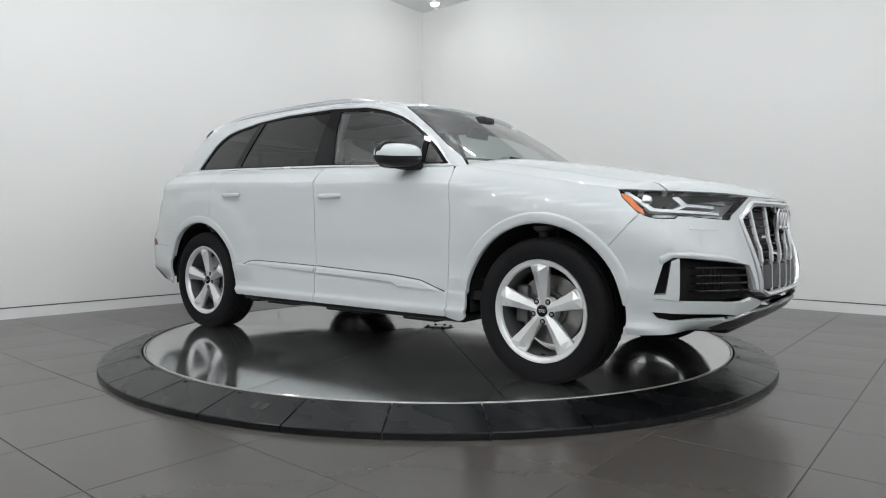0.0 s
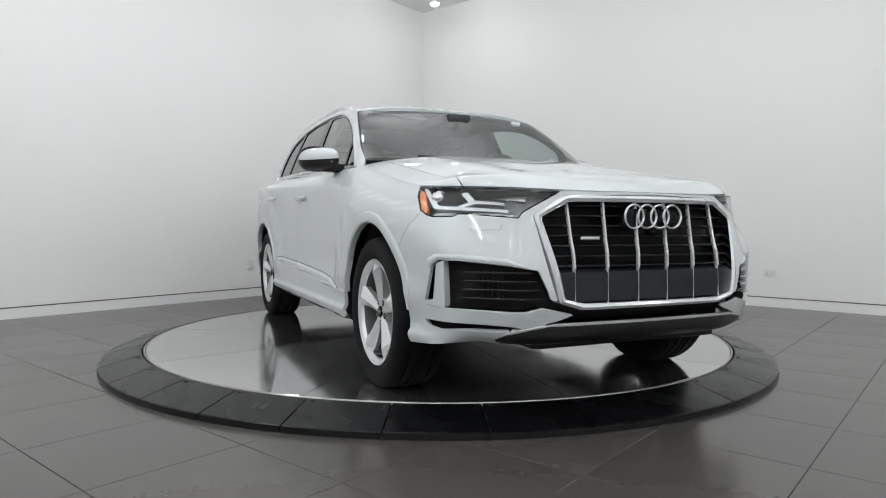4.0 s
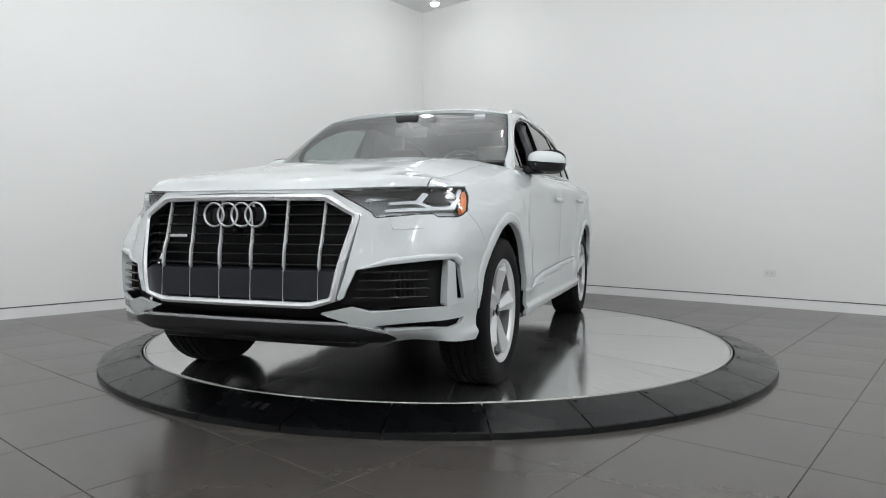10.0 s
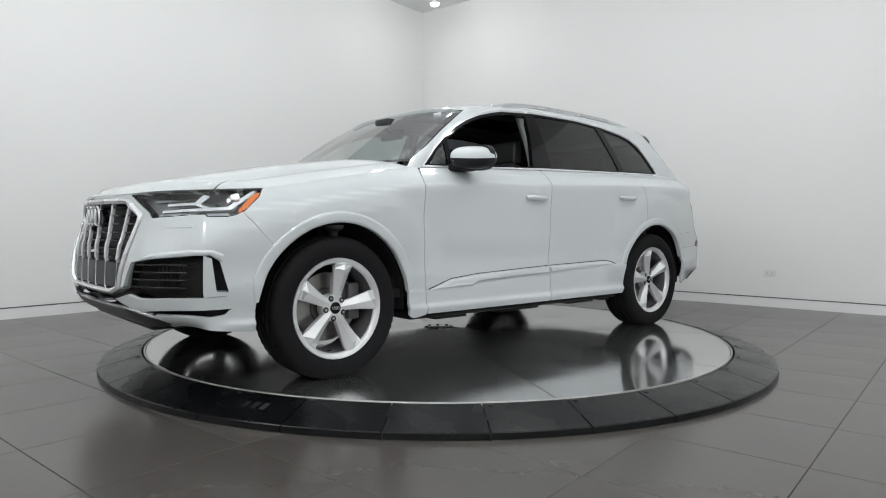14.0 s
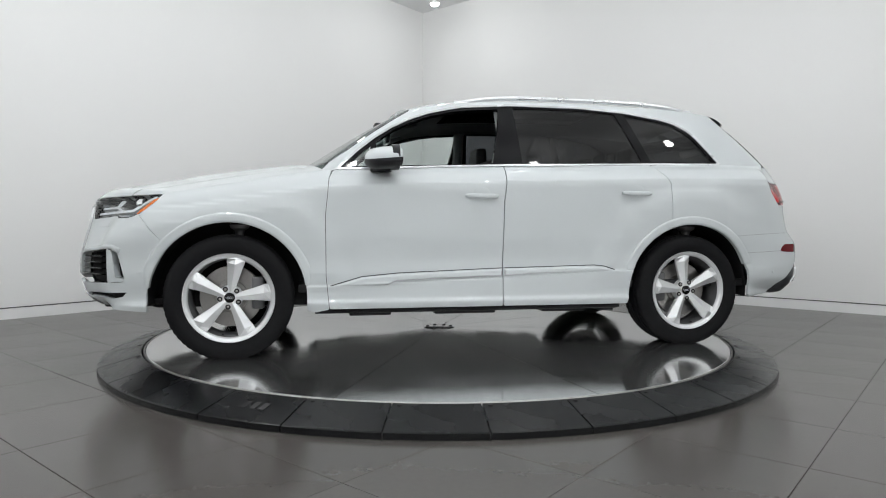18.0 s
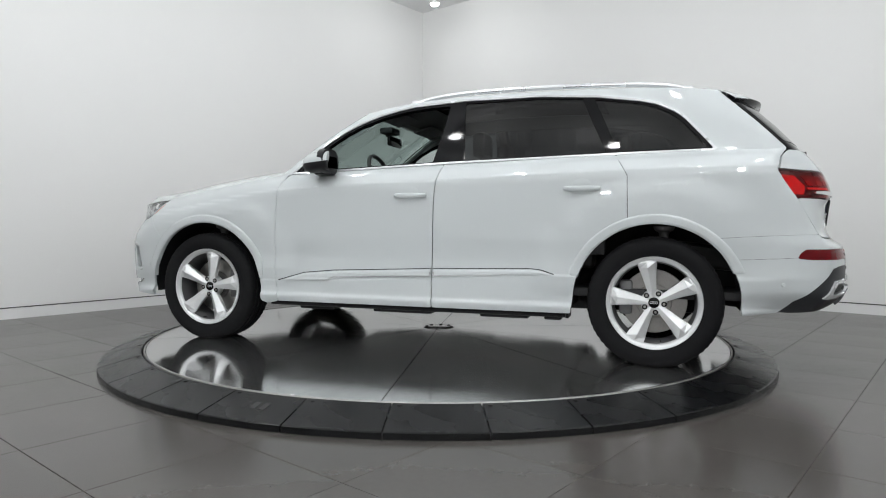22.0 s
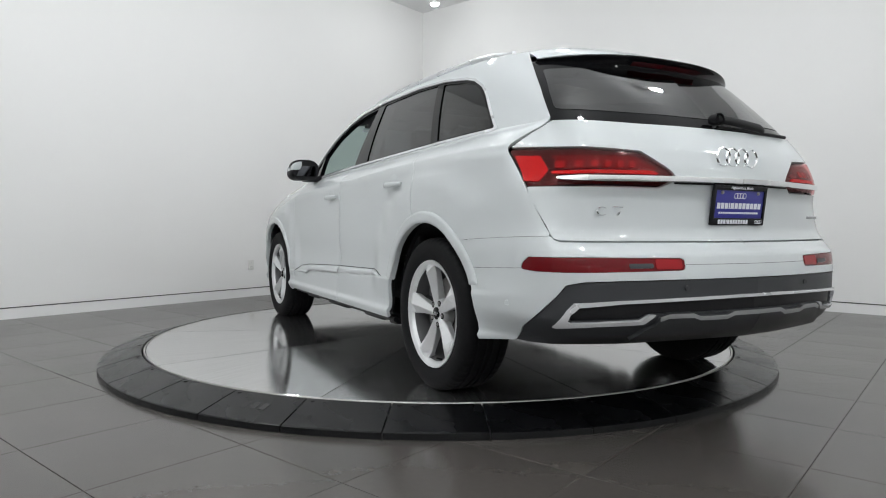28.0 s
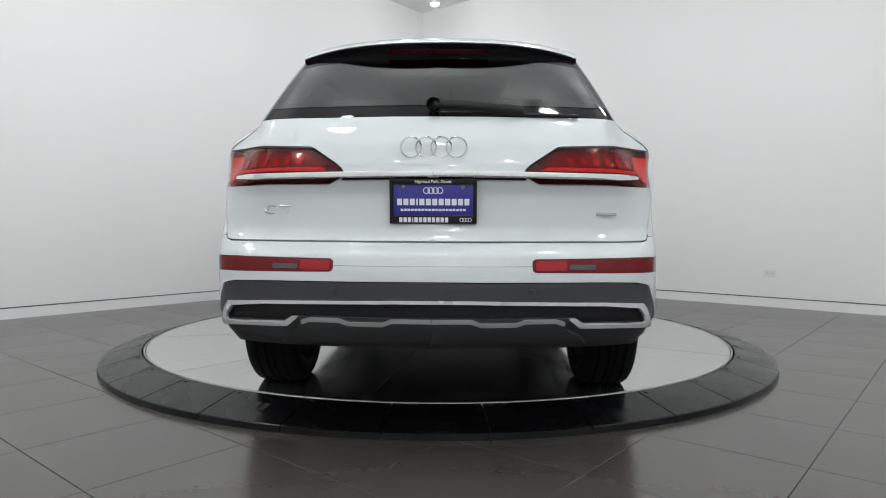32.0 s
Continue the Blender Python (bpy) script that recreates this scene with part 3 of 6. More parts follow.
def clip_grid(P, phi, lift=0.0, depth=0.018, sym=False, straight=False):
    """The part of a grid of points where phi is positive, with a short flange turned inwards round its border."""
    du, dv = np.gradient(P, axis=0), np.gradient(P, axis=1)
    N = np.cross(du, dv)
    N /= np.maximum(np.linalg.norm(N, axis=2, keepdims=True), 1e-9)
    flip = (N * (P - np.array([0.0, 0.0, 0.75])) * np.array([0.35, 1.0, 1.0])).sum(2).mean() < 0
    if flip:
        N = -N
    if straight:
        N = np.zeros_like(N) + np.array([0.0, 1.0, 0.0])
    P = P + N * lift
    verts, norms, key, faces = [], [], {}, []

    def vert(k, p, n):
        if k not in key:
            key[k] = len(verts)
            verts.append(p)
            norms.append(n)
        return key[k]
    nu, nv = phi.shape
    pos = phi > 0
    cnt = pos[:-1, :-1].astype(int) + pos[1:, :-1] + pos[1:, 1:] + pos[:-1, 1:]
    for i, j in zip(*np.nonzero(cnt)):
        cs = [(i, j), (i + 1, j), (i + 1, j + 1), (i, j + 1)]
        f = []
        for a, b in zip(cs, cs[1:] + cs[:1]):
            if pos[a]:
                f.append(vert(a, P[a], N[a]))
            if pos[a] != pos[b]:
                lo, hi = min(a, b), max(a, b)
                t = phi[lo] / (phi[lo] - phi[hi])
                t = min(max(t, 0.02), 0.98)
                f.append(vert((lo, hi), P[lo] + t * (P[hi] - P[lo]), N[lo]))
        if len(f) > 2:
            faces.append(f[::-1] if flip else f)
    verts, norms = np.array(verts), np.array(norms)
    norms = norms / np.maximum(np.linalg.norm(norms, axis=1, keepdims=True), 1e-9)
    seen = {}
    for f in faces:
        for a, b in zip(f, f[1:] + f[:1]):
            seen[(a, b)] = 1
    border = [(a, b) for a, b in seen if (b, a) not in seen]
    if sym:
        border = [(a, b) for a, b in border if not (abs(verts[a][1]) < 1e-5 and abs(verts[b][1]) < 1e-5)]
    vs = [verts]
    fs = list(faces)
    if depth:
        ids = sorted({i for e in border for i in e})
        base = len(verts)
        slot = {i: k for k, i in enumerate(ids)}
        top = verts[ids]
        vs += [top, top - norms[ids] * depth]
        n = len(ids)
        fs += [[base + slot[b], base + slot[a], base + n + slot[a], base + n + slot[b]] for a, b in border]
    V = np.concatenate(vs)
    if sym:
        M = V * np.array([1, -1, 1])
        k = len(V)
        fs = fs + [[i + k for i in f[::-1]] for f in fs]
        V = np.concatenate([V, M])
        edge = np.abs(V[:, 1]) < 1e-5
        first = {}
        remap = np.arange(len(V))
        for i in np.nonzero(edge)[0]:
            kk = (round(V[i, 0], 4), round(V[i, 2], 4))
            if kk in first:
                remap[i] = first[kk]
            else:
                first[kk] = i
        fs = [[int(remap[i]) for i in f] for f in fs]
        fs = [f for f in fs if len(set(f)) == len(f)]
    return V, fs


def add_skin(name, V, F, mat, parent, label="", mirror=False):
    if mirror:
        V = V * np.array([1, -1, 1])
        F = [f[::-1] for f in F]
    return mesh_object(name, V, F, mat, parent, label, smooth=True)


def panel(skin, chart, outline, holes=(), arches=(), step=0.016, gap=0.0028, lift=0.0, depth=0.018, sym=False, extra=None, dense=1.0, swell=None, straight=False):
    """A panel cut from a skin. outline: corners as (x or ('y', y), z)."""
    def fix(poly):
        out = []
        for a, z in poly:
            spec, val = ("y", a[1]) if isinstance(a, tuple) else ("x", a)
            out.append((skin.q_of(chart, spec, val, z), z))
        return out
    poly = fix(outline)
    us, zs = [p[0] for p in poly], [p[1] for p in poly]
    u0, u1, z0, z1 = min(us) - 0.02, max(us) + 0.02, min(zs) - 0.02, max(zs) + 0.02
    if sym:
        u0 = 0.0
    U = np.linspace(u0, u1, max(4, int((u1 - u0) / step) + 1))
    Z = np.linspace(z0, z1, max(4, int((z1 - z0) / step * dense) + 1))
    P = skin.points(chart, U, Z)
    gu, gz = np.meshgrid(U, Z, indexing="ij")
    phi = inside_poly(gu, gz, poly) - gap
    for h in holes:
        phi = np.minimum(phi, -inside_poly(gu, gz, fix(h)) - gap)
    for cx, r in arches:
        phi = np.minimum(phi, arch(gu if chart == "side" else P[..., 0], gz, cx, r))
    if extra is not None:
        phi = np.minimum(phi, extra(P, gu, gz))
    if swell is not None:
        lift = swell(phi, gz)[..., None]
    return clip_grid(P, phi, lift, depth, sym, straight)


def both_sides(name, data, mat, parent=None, label="", parents=None):
    """The same panel on the left and on the right flank."""
    a = add_skin(name, *data, mat, parents[0] if parents else parent, label)
    b = add_skin(name, *data, mat, parents[1] if parents else parent, label, mirror=True)
    return a, b


# ---- the car: flank panels ----
def top_edge(x0, x1, n=9, dz=0.0):
    return [(float(x), float(BELT_Z(x)) + dz) for x in np.linspace(x0, x1, n)]


ARCH_R = 0.452
SILL = 0.298
HEADLAMP = [(1.876, 0.980), (1.906, 0.947), (1.981, 0.883), (2.027, 0.857), (2.066, 0.846), (2.136, 0.845), (("y", 0.791), 0.858), (("y", 0.739), 0.855), (("y", 0.602), 0.839), (("y", 0.588), 0.862),
            (("y", 0.424), 0.954), (("y", 0.63), 0.9635), (("y", 0.737), 0.972), (2.010, 0.981), (1.895, 0.9865), (1.878, 0.985)]
TAILLAMP = [(-2.125, 1.122), (-2.17, 1.05), (-2.222, 0.970), (("y", 0.40), 0.965), (("y", 0.345), 0.995), (("y", 0.34), 1.01), (("y", 0.365), 1.035), (("y", 0.47), 1.105), (("y", 0.70), 1.118), (("y", 0.79), 1.124)]
REFLECTOR = [(-2.228, 0.640), (-2.240, 0.668), (-2.268, 0.690), (("y", 0.78), 0.692), (("y", 0.375), 0.688), (("y", 0.362), 0.680), (("y", 0.362), 0.648), (("y", 0.375), 0.640), (("y", 0.78), 0.634), (-2.30, 0.634)]
fender = panel(LOWER, "side", [(0.915, SILL), (0.935, 0.50), (0.938, 0.87), (0.915, 1.10), (0.895, 1.155)] + top_edge(0.92, 1.862, 9) + [(1.876, 0.990), (1.906, 0.947), (1.981, 0.883), (2.0, 0.868), (1.96, 0.82), (1.93, 0.78), (1.865, 0.71), (1.80, 0.65), (1.3, 0.40), (1.0, 0.28)],
               arches=[(HALF_BASE, ARCH_R)], gap=0.0008, dense=2.4)
both_sides("front_fender", fender, PAINT, car)
front_door = panel(LOWER, "side", [(-0.178, SILL), (-0.176, 0.55), (-0.186, 0.97), (-0.215, 1.20)] + top_edge(-0.2, 0.885, 9) + [(0.915, 1.10), (0.938, 0.87), (0.935, 0.50), (0.915, SILL)], dense=2.4)
doors_f = both_sides("front_door", front_door, PAINT, car, "white front door with a silver lower moulding")
rear_door = panel(LOWER, "side", [(-0.178, SILL), (-0.176, 0.55), (-0.186, 0.97), (-0.215, 1.20)] + top_edge(-0.2, -1.265, 9) + [(-1.30, 1.18), (-1.345, 1.10), (-1.35, 0.86), (-1.3, 0.70), (-1.05, 0.40), (-1.035, SILL)],
                  arches=[(-HALF_BASE, ARCH_R)], dense=2.4)
doors_r = both_sides("rear_door", rear_door, PAINT, car, "white rear door with a silver lower moulding")
quarter = panel(LOWER, "side", [(-1.265, 1.228), (-1.30, 1.18), (-1.345, 1.10), (-1.35, 0.86), (-1.3, 0.74), (-1.78, 0.742), (-1.95, 0.754), (-2.12, 0.763), (-2.25, 0.768), (-2.338, 0.770), (-2.315, 0.805), (-2.222, 0.968), (-2.165, 1.05), (-2.12, 1.125), (-2.15, 1.20), (-2.19, 1.248), (-2.17, 1.262), (-1.7, 1.262)],
                arches=[(-HALF_BASE, ARCH_R)], gap=0.0008, dense=2.4)
both_sides("rear_quarter", quarter, PAINT, car)

# wheel-arch mouldings
for cx, outline in ((HALF_BASE, [(0.95, 0.444), (0.95, 1.0), (2.05, 1.0), (2.05, 0.436)]), (-HALF_BASE, [(-2.05, 0.56), (-2.05, 1.0), (-0.95, 1.0), (-0.95, 0.522), (-1.5, 0.522)])):
    def rim(P, u, v, cx=cx):
        return 0.052 * np.clip((v - 0.40) / 0.16, 0.3, 1) - arch(u, v, cx, ARCH_R)
    data = panel(LOWER, "side", outline, arches=[(cx, ARCH_R - 0.004)], extra=rim, step=0.007, depth=0.03, swell=lambda phi, z: 0.003 + 0.008 * np.clip(phi / 0.006, 0, 1) * np.clip((z - 0.44) / 0.25 + 0.2, 0.2, 1))
    both_sides("wheel_arch_moulding", data, PAINT, car)

# side mouldings with a thin silver line
mould_f = [(0.905, 0.438), (0.72, 0.492), (0.50, 0.512), (-0.170, 0.538), (-0.170, 0.490), (0.50, 0.466), (0.56, 0.442)]
mould_r = [(-0.185, 0.538), (-0.80, 0.552), (-0.865, 0.545), (-0.935, 0.522), (-0.70, 0.512), (-0.185, 0.492)]
for outline, doors in ((mould_f, doors_f), (mould_r, doors_r)):
    data = panel(LOWER, "side", outline, step=0.005, depth=0.02, gap=0.001, straight=True, swell=lambda phi, z: 0.004 + 0.011 * np.clip(phi / 0.010, 0, 1))
    both_sides("side_moulding", data, PAINT, parents=doors)
line_f = [(0.565, 0.446), (0.500, 0.469), (-0.170, 0.4945), (-0.170, 0.5215), (0.475, 0.4945), (0.525, 0.478), (0.585, 0.453)]
line_r = [(-0.185, 0.4965), (-0.64, 0.5165), (-0.67, 0.520), (-0.60, 0.5395), (-0.185, 0.5225)]
for outline, doors in ((line_f, doors_f), (line_r, doors_r)):
    both_sides("trim_strip", panel(LOWER, "side", outline, step=0.004, lift=0.0125, depth=0.004, gap=0.0, straight=True), TRIMGREY, parents=doors, label="thin satin silver strip")

# shade in the gap over the mouldings, painted as a thin black strip
gap_f = [(0.905, 0.440), (0.72, 0.494), (0.50, 0.514), (-0.170, 0.540), (-0.170, 0.5445), (0.50, 0.5185), (0.72, 0.4985), (0.915, 0.443)]
gap_r = [(-0.185, 0.540), (-0.80, 0.554), (-0.865, 0.547), (-0.935, 0.524), (-0.942, 0.528), (-0.868, 0.5515), (-0.80, 0.5585), (-0.185, 0.5445)]
for outline, doors in ((gap_f, doors_f), (gap_r, doors_r)):
    both_sides("moulding_gap_shade", panel(LOWER, "side", outline, step=0.003, lift=0.0015, depth=0.0, gap=0.0, straight=True), BLACK, parents=doors, label="thin black seal above the moulding")


def door_handle(x, z, parent, side):
    y = LOWER.y_at(x, z)
    n = 17
    pts = []
    for i in range(n):
        t = i / (n - 1) * 2 - 1
        pts.append((x + 0.105 * t, side * (y + 0.006 + 0.030 * (1 - abs(t) ** 3.0)), z - 0.004 * (1 - t * t)))
    b = bmesh.new()
    rings = []
    for i, p in enumerate(pts):
        t = abs(i / (n - 1) * 2 - 1)
        hz, hy = 0.0155 * (1 - 0.35 * t ** 3), 0.008
        rings.append([b.verts.new((p[0], p[1] + side * hy * math.sin(a) * 1.0, p[2] + hz * math.cos(a))) for a in np.linspace(0, 2 * math.pi, 12, endpoint=False)])
    for i in range(n - 1):
        for k in range(12):
            b.faces.new((rings[i][k], rings[i][(k + 1) % 12], rings[i + 1][(k + 1) % 12], rings[i + 1][k]))
    b.faces.new(rings[0])
    b.faces.new(rings[-1])
    h = part("door_handle", b, PAINT, parent)
    bowl = lathe([(0.0, 0.002), (0.03, 0.0025), (0.042, 0.001)], 24, "y")
    bmesh.ops.scale(bowl, vec=(1.25, side, 0.8), verts=bowl.verts)
    bmesh.ops.translate(bowl, vec=(x, side * (y + 0.0008), z + 0.022), verts=bowl.verts)
    part("handle_recess", bowl, PAINT, h)


for k, side in enumerate((1, -1)):
    door_handle(-0.035, 1.000, doors_f[k], side)
    door_handle(-1.093, 1.030, doors_r[k], side)

# ---- the car: glasshouse ----
DLO = [(0.868, 1.157), (0.74, 1.282), (0.63, 1.370), (0.52, 1.442), (0.40, 1.502), (0.27, 1.550), (0.15, 1.580), (0.04, 1.602), (-0.31, 1.628), (-0.8, 1.630), (-1.14, 1.608), (-1.40, 1.570), (-1.50, 1.545),
       (-1.60, 1.495), (-1.66, 1.447), (-1.80, 1.285), (-1.825, 1.256), (-1.80, 1.248), (-1.32, 1.236), (-0.24, 1.204), (0.30, 1.181)]


def roof_line(x0, x1, n=12, dz=0.0):
    return [(float(x), float(ROOF_Z(x)) - ROOF_DROP + dz) for x in np.linspace(x0, x1, n)]


frame_outline = [(0.965, 1.145), (0.908, 1.205), (0.770, 1.30), (0.636, 1.40), (0.486, 1.50), (0.362, 1.578)] + roof_line(0.345, -1.84, 16, 0.004) + [(-1.89, 1.565), (-2.045, 1.41), (-2.19, 1.252), (-2.17, 1.246), (-1.85, 1.246), (-1.32, 1.234), (-0.24, 1.200), (0.30, 1.178), (0.868, 1.153), (0.93, 1.14)]
both_sides("roof_pillar_frame", panel(UPPER, "side", frame_outline, holes=[DLO], step=0.013, gap=0.0), PAINT, car)
both_sides("window_surround", panel(UPPER, "side", DLO, step=0.008, gap=-0.004, lift=0.004, depth=0.008, extra=lambda P, u, v: 0.0085 - inside_poly(u, v, DLO)), SILVER, car, "bright chrome strip round the side windows")
GLASS_F = [(0.615, 1.185), (0.615, 1.345), (0.50, 1.425), (0.38, 1.485), (0.25, 1.530), (0.10, 1.565), (-0.03, 1.583), (-0.215, 1.594), (-0.195, 1.45), (-0.140, 1.216)]
GLASS_T = [(0.80, 1.178), (0.72, 1.262), (0.65, 1.32), (0.65, 1.183)]
GLASS_R = [(-0.345, 1.222), (-0.315, 1.606), (-0.8, 1.611), (-1.06, 1.596), (-1.215, 1.252)]
GLASS_Q = [(-1.135, 1.588), (-1.38, 1.553), (-1.49, 1.525), (-1.575, 1.480), (-1.64, 1.428), (-1.775, 1.275), (-1.76, 1.266), (-1.285, 1.254)]
both_sides("window_frame", panel(UPPER, "side", DLO, holes=[GLASS_F, GLASS_T, GLASS_R, GLASS_Q], step=0.011, gap=0.0, lift=-0.004, depth=0.03), GLOSS, car, "gloss black window frame and pillars")
for outline, nm, mat, lab, sides in ((GLASS_F, "front_door_window", CLEAR, "clear glass, closed", (-1,)), (GLASS_T, "corner_window", CLEAR, "", (1, -1)), (GLASS_R, "rear_door_window", PRIVACY, "dark tinted glass", (1, -1)), (GLASS_Q, "quarter_window", PRIVACY, "dark tinted glass", (1, -1))):
    data = panel(UPPER, "side", outline, step=0.02, gap=-0.006, lift=-0.010, depth=0)
    for s in sides:
        add_skin(nm, *data, mat, car, lab, mirror=s < 0)

# windscreen, rear window
edge_w = [(("y", -0.1), 1.195), (("y", 0.3), 1.195), (("y", 0.6), 1.192), (0.912, 1.195), (0.772, 1.302), (0.637, 1.402), (0.487, 1.502), (0.370, 1.572), (("y", 0.58), 1.582), (("y", 0.5), 1.590), (("y", 0.3), 1.602), (("y", -0.1), 1.608)]
add_skin("windscreen", *panel(UPPER, "nose", edge_w, step=0.02, gap=0.0, lift=-0.004, depth=0, sym=True), WINDSCREEN, car, "clear windscreen")
band = panel(UPPER, "nose", edge_w, step=0.007, gap=-0.004, lift=-0.0032, depth=0, sym=True, extra=lambda P, u, v: np.minimum(1.570 - v, 0.011 - inside_poly(u, v, [(UPPER.q_of("nose", "y" if isinstance(a, tuple) else "x", a[1] if isinstance(a, tuple) else a, z), z) for a, z in edge_w])))
add_skin("windscreen_border", *band, FRIT, car, "black printed border of the windscreen")
edge_g = [(("y", -0.1), 1.232), (("y", 0.4), 1.236), (-2.18, 1.246), (-2.04, 1.41), (-1.90, 1.555), (("y", 0.5), 1.562), (("y", -0.1), 1.575)]
add_skin("rear_window", *panel(UPPER, "tail", edge_g, step=0.02, gap=0.05, lift=-0.002, depth=0, sym=True), REARGLASS, car, "dark tinted rear window")
gate_frame = panel(UPPER, "tail", edge_g, step=0.012, gap=0.0, lift=-0.004, depth=0.02, sym=True,
                   extra=lambda P, u, v: 0.075 - inside_poly(u, v, [(UPPER.q_of("tail", "y" if isinstance(a, tuple) else "x", a[1] if isinstance(a, tuple) else a, z), z) for a, z in edge_g]))
add_skin("rear_window_border", *gate_frame, GLOSS, car, "gloss black side strips of the rear window")


# roof
def roof_points(xs, vs):
    P = np.empty((len(xs), len(vs), 3))
    for i, x in enumerate(xs):
        zt = float(ROOF_Z(x)) - ROOF_DROP
        ye = UPPER.y_at(x, zt)
        for j, v in enumerate(vs):
            P[i, j] = (x, v * ye, float(ROOF_Z(x)) - ROOF_DROP * v ** 3.4)
    return P


RX, RV = np.linspace(-1.99, 0.47, 130), np.linspace(0, 1, 30)
RP = roof_points(RX, RV)
gx, gv = np.meshgrid(RX, RV, indexing="ij")
roof_front = np.minimum(0.448 - 0.068 * gv ** 2.0 - gx, gx + 1.932 - 0.072 * gv ** 2)
roof_phi = np.minimum(roof_front, 0.995 - gv)
sun_hole = inside_poly(gx, gv, [(0.10, -0.5), (0.10, 0.66), (-1.25, 0.70), (-1.25, -0.5)])
add_skin("roof", *clip_grid(RP, np.minimum(roof_phi, -sun_hole * 0.6 - 0.002), 0, 0.02, sym=True), PAINT, car)
add_skin("sunroof", *clip_grid(RP, np.minimum(sun_hole * 0.6 - 0.002, 0.5), 0, 0.02, sym=True), GLOSS, car, "dark glass panorama sunroof")

# hood
COWL = curve([0.0, 0.3, 0.6, 0.80, 0.90], [1.135, 1.11, 1.045, 0.975, 0.93])
HOOD_C = curve([0.9, 1.12, 1.4, 1.7, 2.0, 2.2, 2.33, 2.40, 2.435], [1.240, 1.220, 1.184, 1.138, 1.080, 1.040, 1.005, 0.978, 0.955])


def hood_edge(x):
    return LOWER.y_at(x, float(BELT_Z(x)) - 0.004)


def hood_points(ss, vs):
    """s runs from the cowl to the nose, v from the middle to the flank."""
    P = np.empty((len(ss), len(vs), 3))
    nose_z = 0.957
    cx, cy = LOWER.row(nose_z + 0.012)
    m = len(cx) // 2
    for j, v in enumerate(vs):
        for i, s in enumerate(ss):
            yw = 0.885 * v
            xa = float(COWL(yw))
            xb = float(np.interp(yw, cy[:m], cx[:m])) if v < 0.999 else 1.88
            xb = min(xb, 2.425)
            x = xa + (xb - xa) * s
            y = v * (0.885 + (hood_edge(min(x, 1.9)) - 0.885))
            zc, ze = float(HOOD_C(x)), float(BELT_Z(min(x, 1.9))) - 0.002
            lip = max(0.0, (s - 0.93) / 0.07)
            w = min(1.0, abs(v))
            z = zc - (zc - ze) * w ** 3.4 + 0.007 * math.exp(-((w - 0.62) / 0.09) ** 2) * math.sin(math.pi * min(1.0, s * 1.05)) ** 0.5 if s < 0.95 else zc - (zc - ze) * w ** 3.4
            if x > 1.9:
                z = min(z, zc)
            front_z = nose_z + 0.036 * w ** 3
            z = z * (1 - lip ** 2) + (front_z if z > front_z else z) * lip ** 2
            P[i, j] = (x, y, z)
    return P


HS, HV = np.linspace(0, 1, 80), np.linspace(0, 1, 64)
hs, hv = np.meshgrid(HS, HV, indexing="ij")
HP0 = hood_points(HS, HV)
hood_cut = 0.845 + 0.030 * hs - 0.10 * np.clip((0.10 - hs) / 0.10, 0, 1) ** 2
add_skin("hood", *clip_grid(HP0, hood_cut - 0.0022 - hv, 0, 0.02, sym=True), PAINT, car, "white hood with raised side creases")
both_sides("fender_top", clip_grid(HP0, np.minimum(hv - hood_cut - 0.0022, 0.9965 - hv), 0, 0.02), PAINT, car)

# ---- the car: nose ----
GRILLE = [(("y", -0.1), 0.940), (("y", 0.412), 0.937), (("y", 0.549), 0.855), (("y", 0.480), 0.500), (("y", 0.375), 0.468), (("y", -0.1), 0.466)]
INTAKE = [(("y", 0.557), 0.630), (("y", 0.66), 0.648), (("y", 0.820), 0.666), (2.155, 0.668), (2.117, 0.642), (2.077, 0.496), (2.085, 0.478), (2.181, 0.470), (("y", 0.658), 0.459), (("y", 0.609), 0.459), (("y", 0.540), 0.478), (("y", 0.512), 0.509), (("y", 0.523), 0.547)]
SLOT = [(("y", 0.60), 0.396), (("y", 0.691), 0.404), (2.146, 0.413), (2.063, 0.416), (2.092, 0.390), (2.145, 0.380), (("y", 0.693), 0.376), (("y", 0.64), 0.381)]
LOWERMOUTH = [(("y", -0.1), 0.470), (("y", 0.37), 0.470), (("y", 0.475), 0.503), (("y", 0.514), 0.514), (("y", 0.545), 0.478), (("y", 0.42), 0.450), (("y", 0.401), 0.446), (("y", 0.47), 0.426), (("y", 0.56), 0.402), (("y", 0.48), 0.410), (("y", -0.1), 0.411)]
LIP = [(("y", -0.1), 0.405), (("y", 0.50), 0.406), (("y", 0.57), 0.392), (("y", 0.645), 0.370), (("y", 0.67), 0.350), (("y", 0.68), 0.335), (("y", 0.62), 0.318), (("y", -0.1), 0.312)]
nose_outline = [(("y", -0.1), 0.950), (("y", 0.44), 0.954), (("y", 0.60), 0.9605), (("y", 0.75), 0.972), (1.98, 0.982), (1.88, 0.985), (1.906, 0.947), (1.981, 0.883), (2.0, 0.868), (1.96, 0.82), (1.93, 0.78), (1.865, 0.71), (1.80, 0.65), (1.80, 0.30), (1.97, 0.302), (2.15, 0.318), (("y", 0.72), 0.328), (("y", 0.62), 0.314), (("y", -0.1), 0.306)]
bumper = add_skin("front_bumper", *panel(LOWER, "nose", nose_outline, holes=[GRILLE, INTAKE, SLOT, LOWERMOUTH, LIP, HEADLAMP], arches=[(HALF_BASE, ARCH_R + 0.006)], step=0.011, gap=0.0006, sym=True), PAINT, car, "white front bumper with dark intakes")


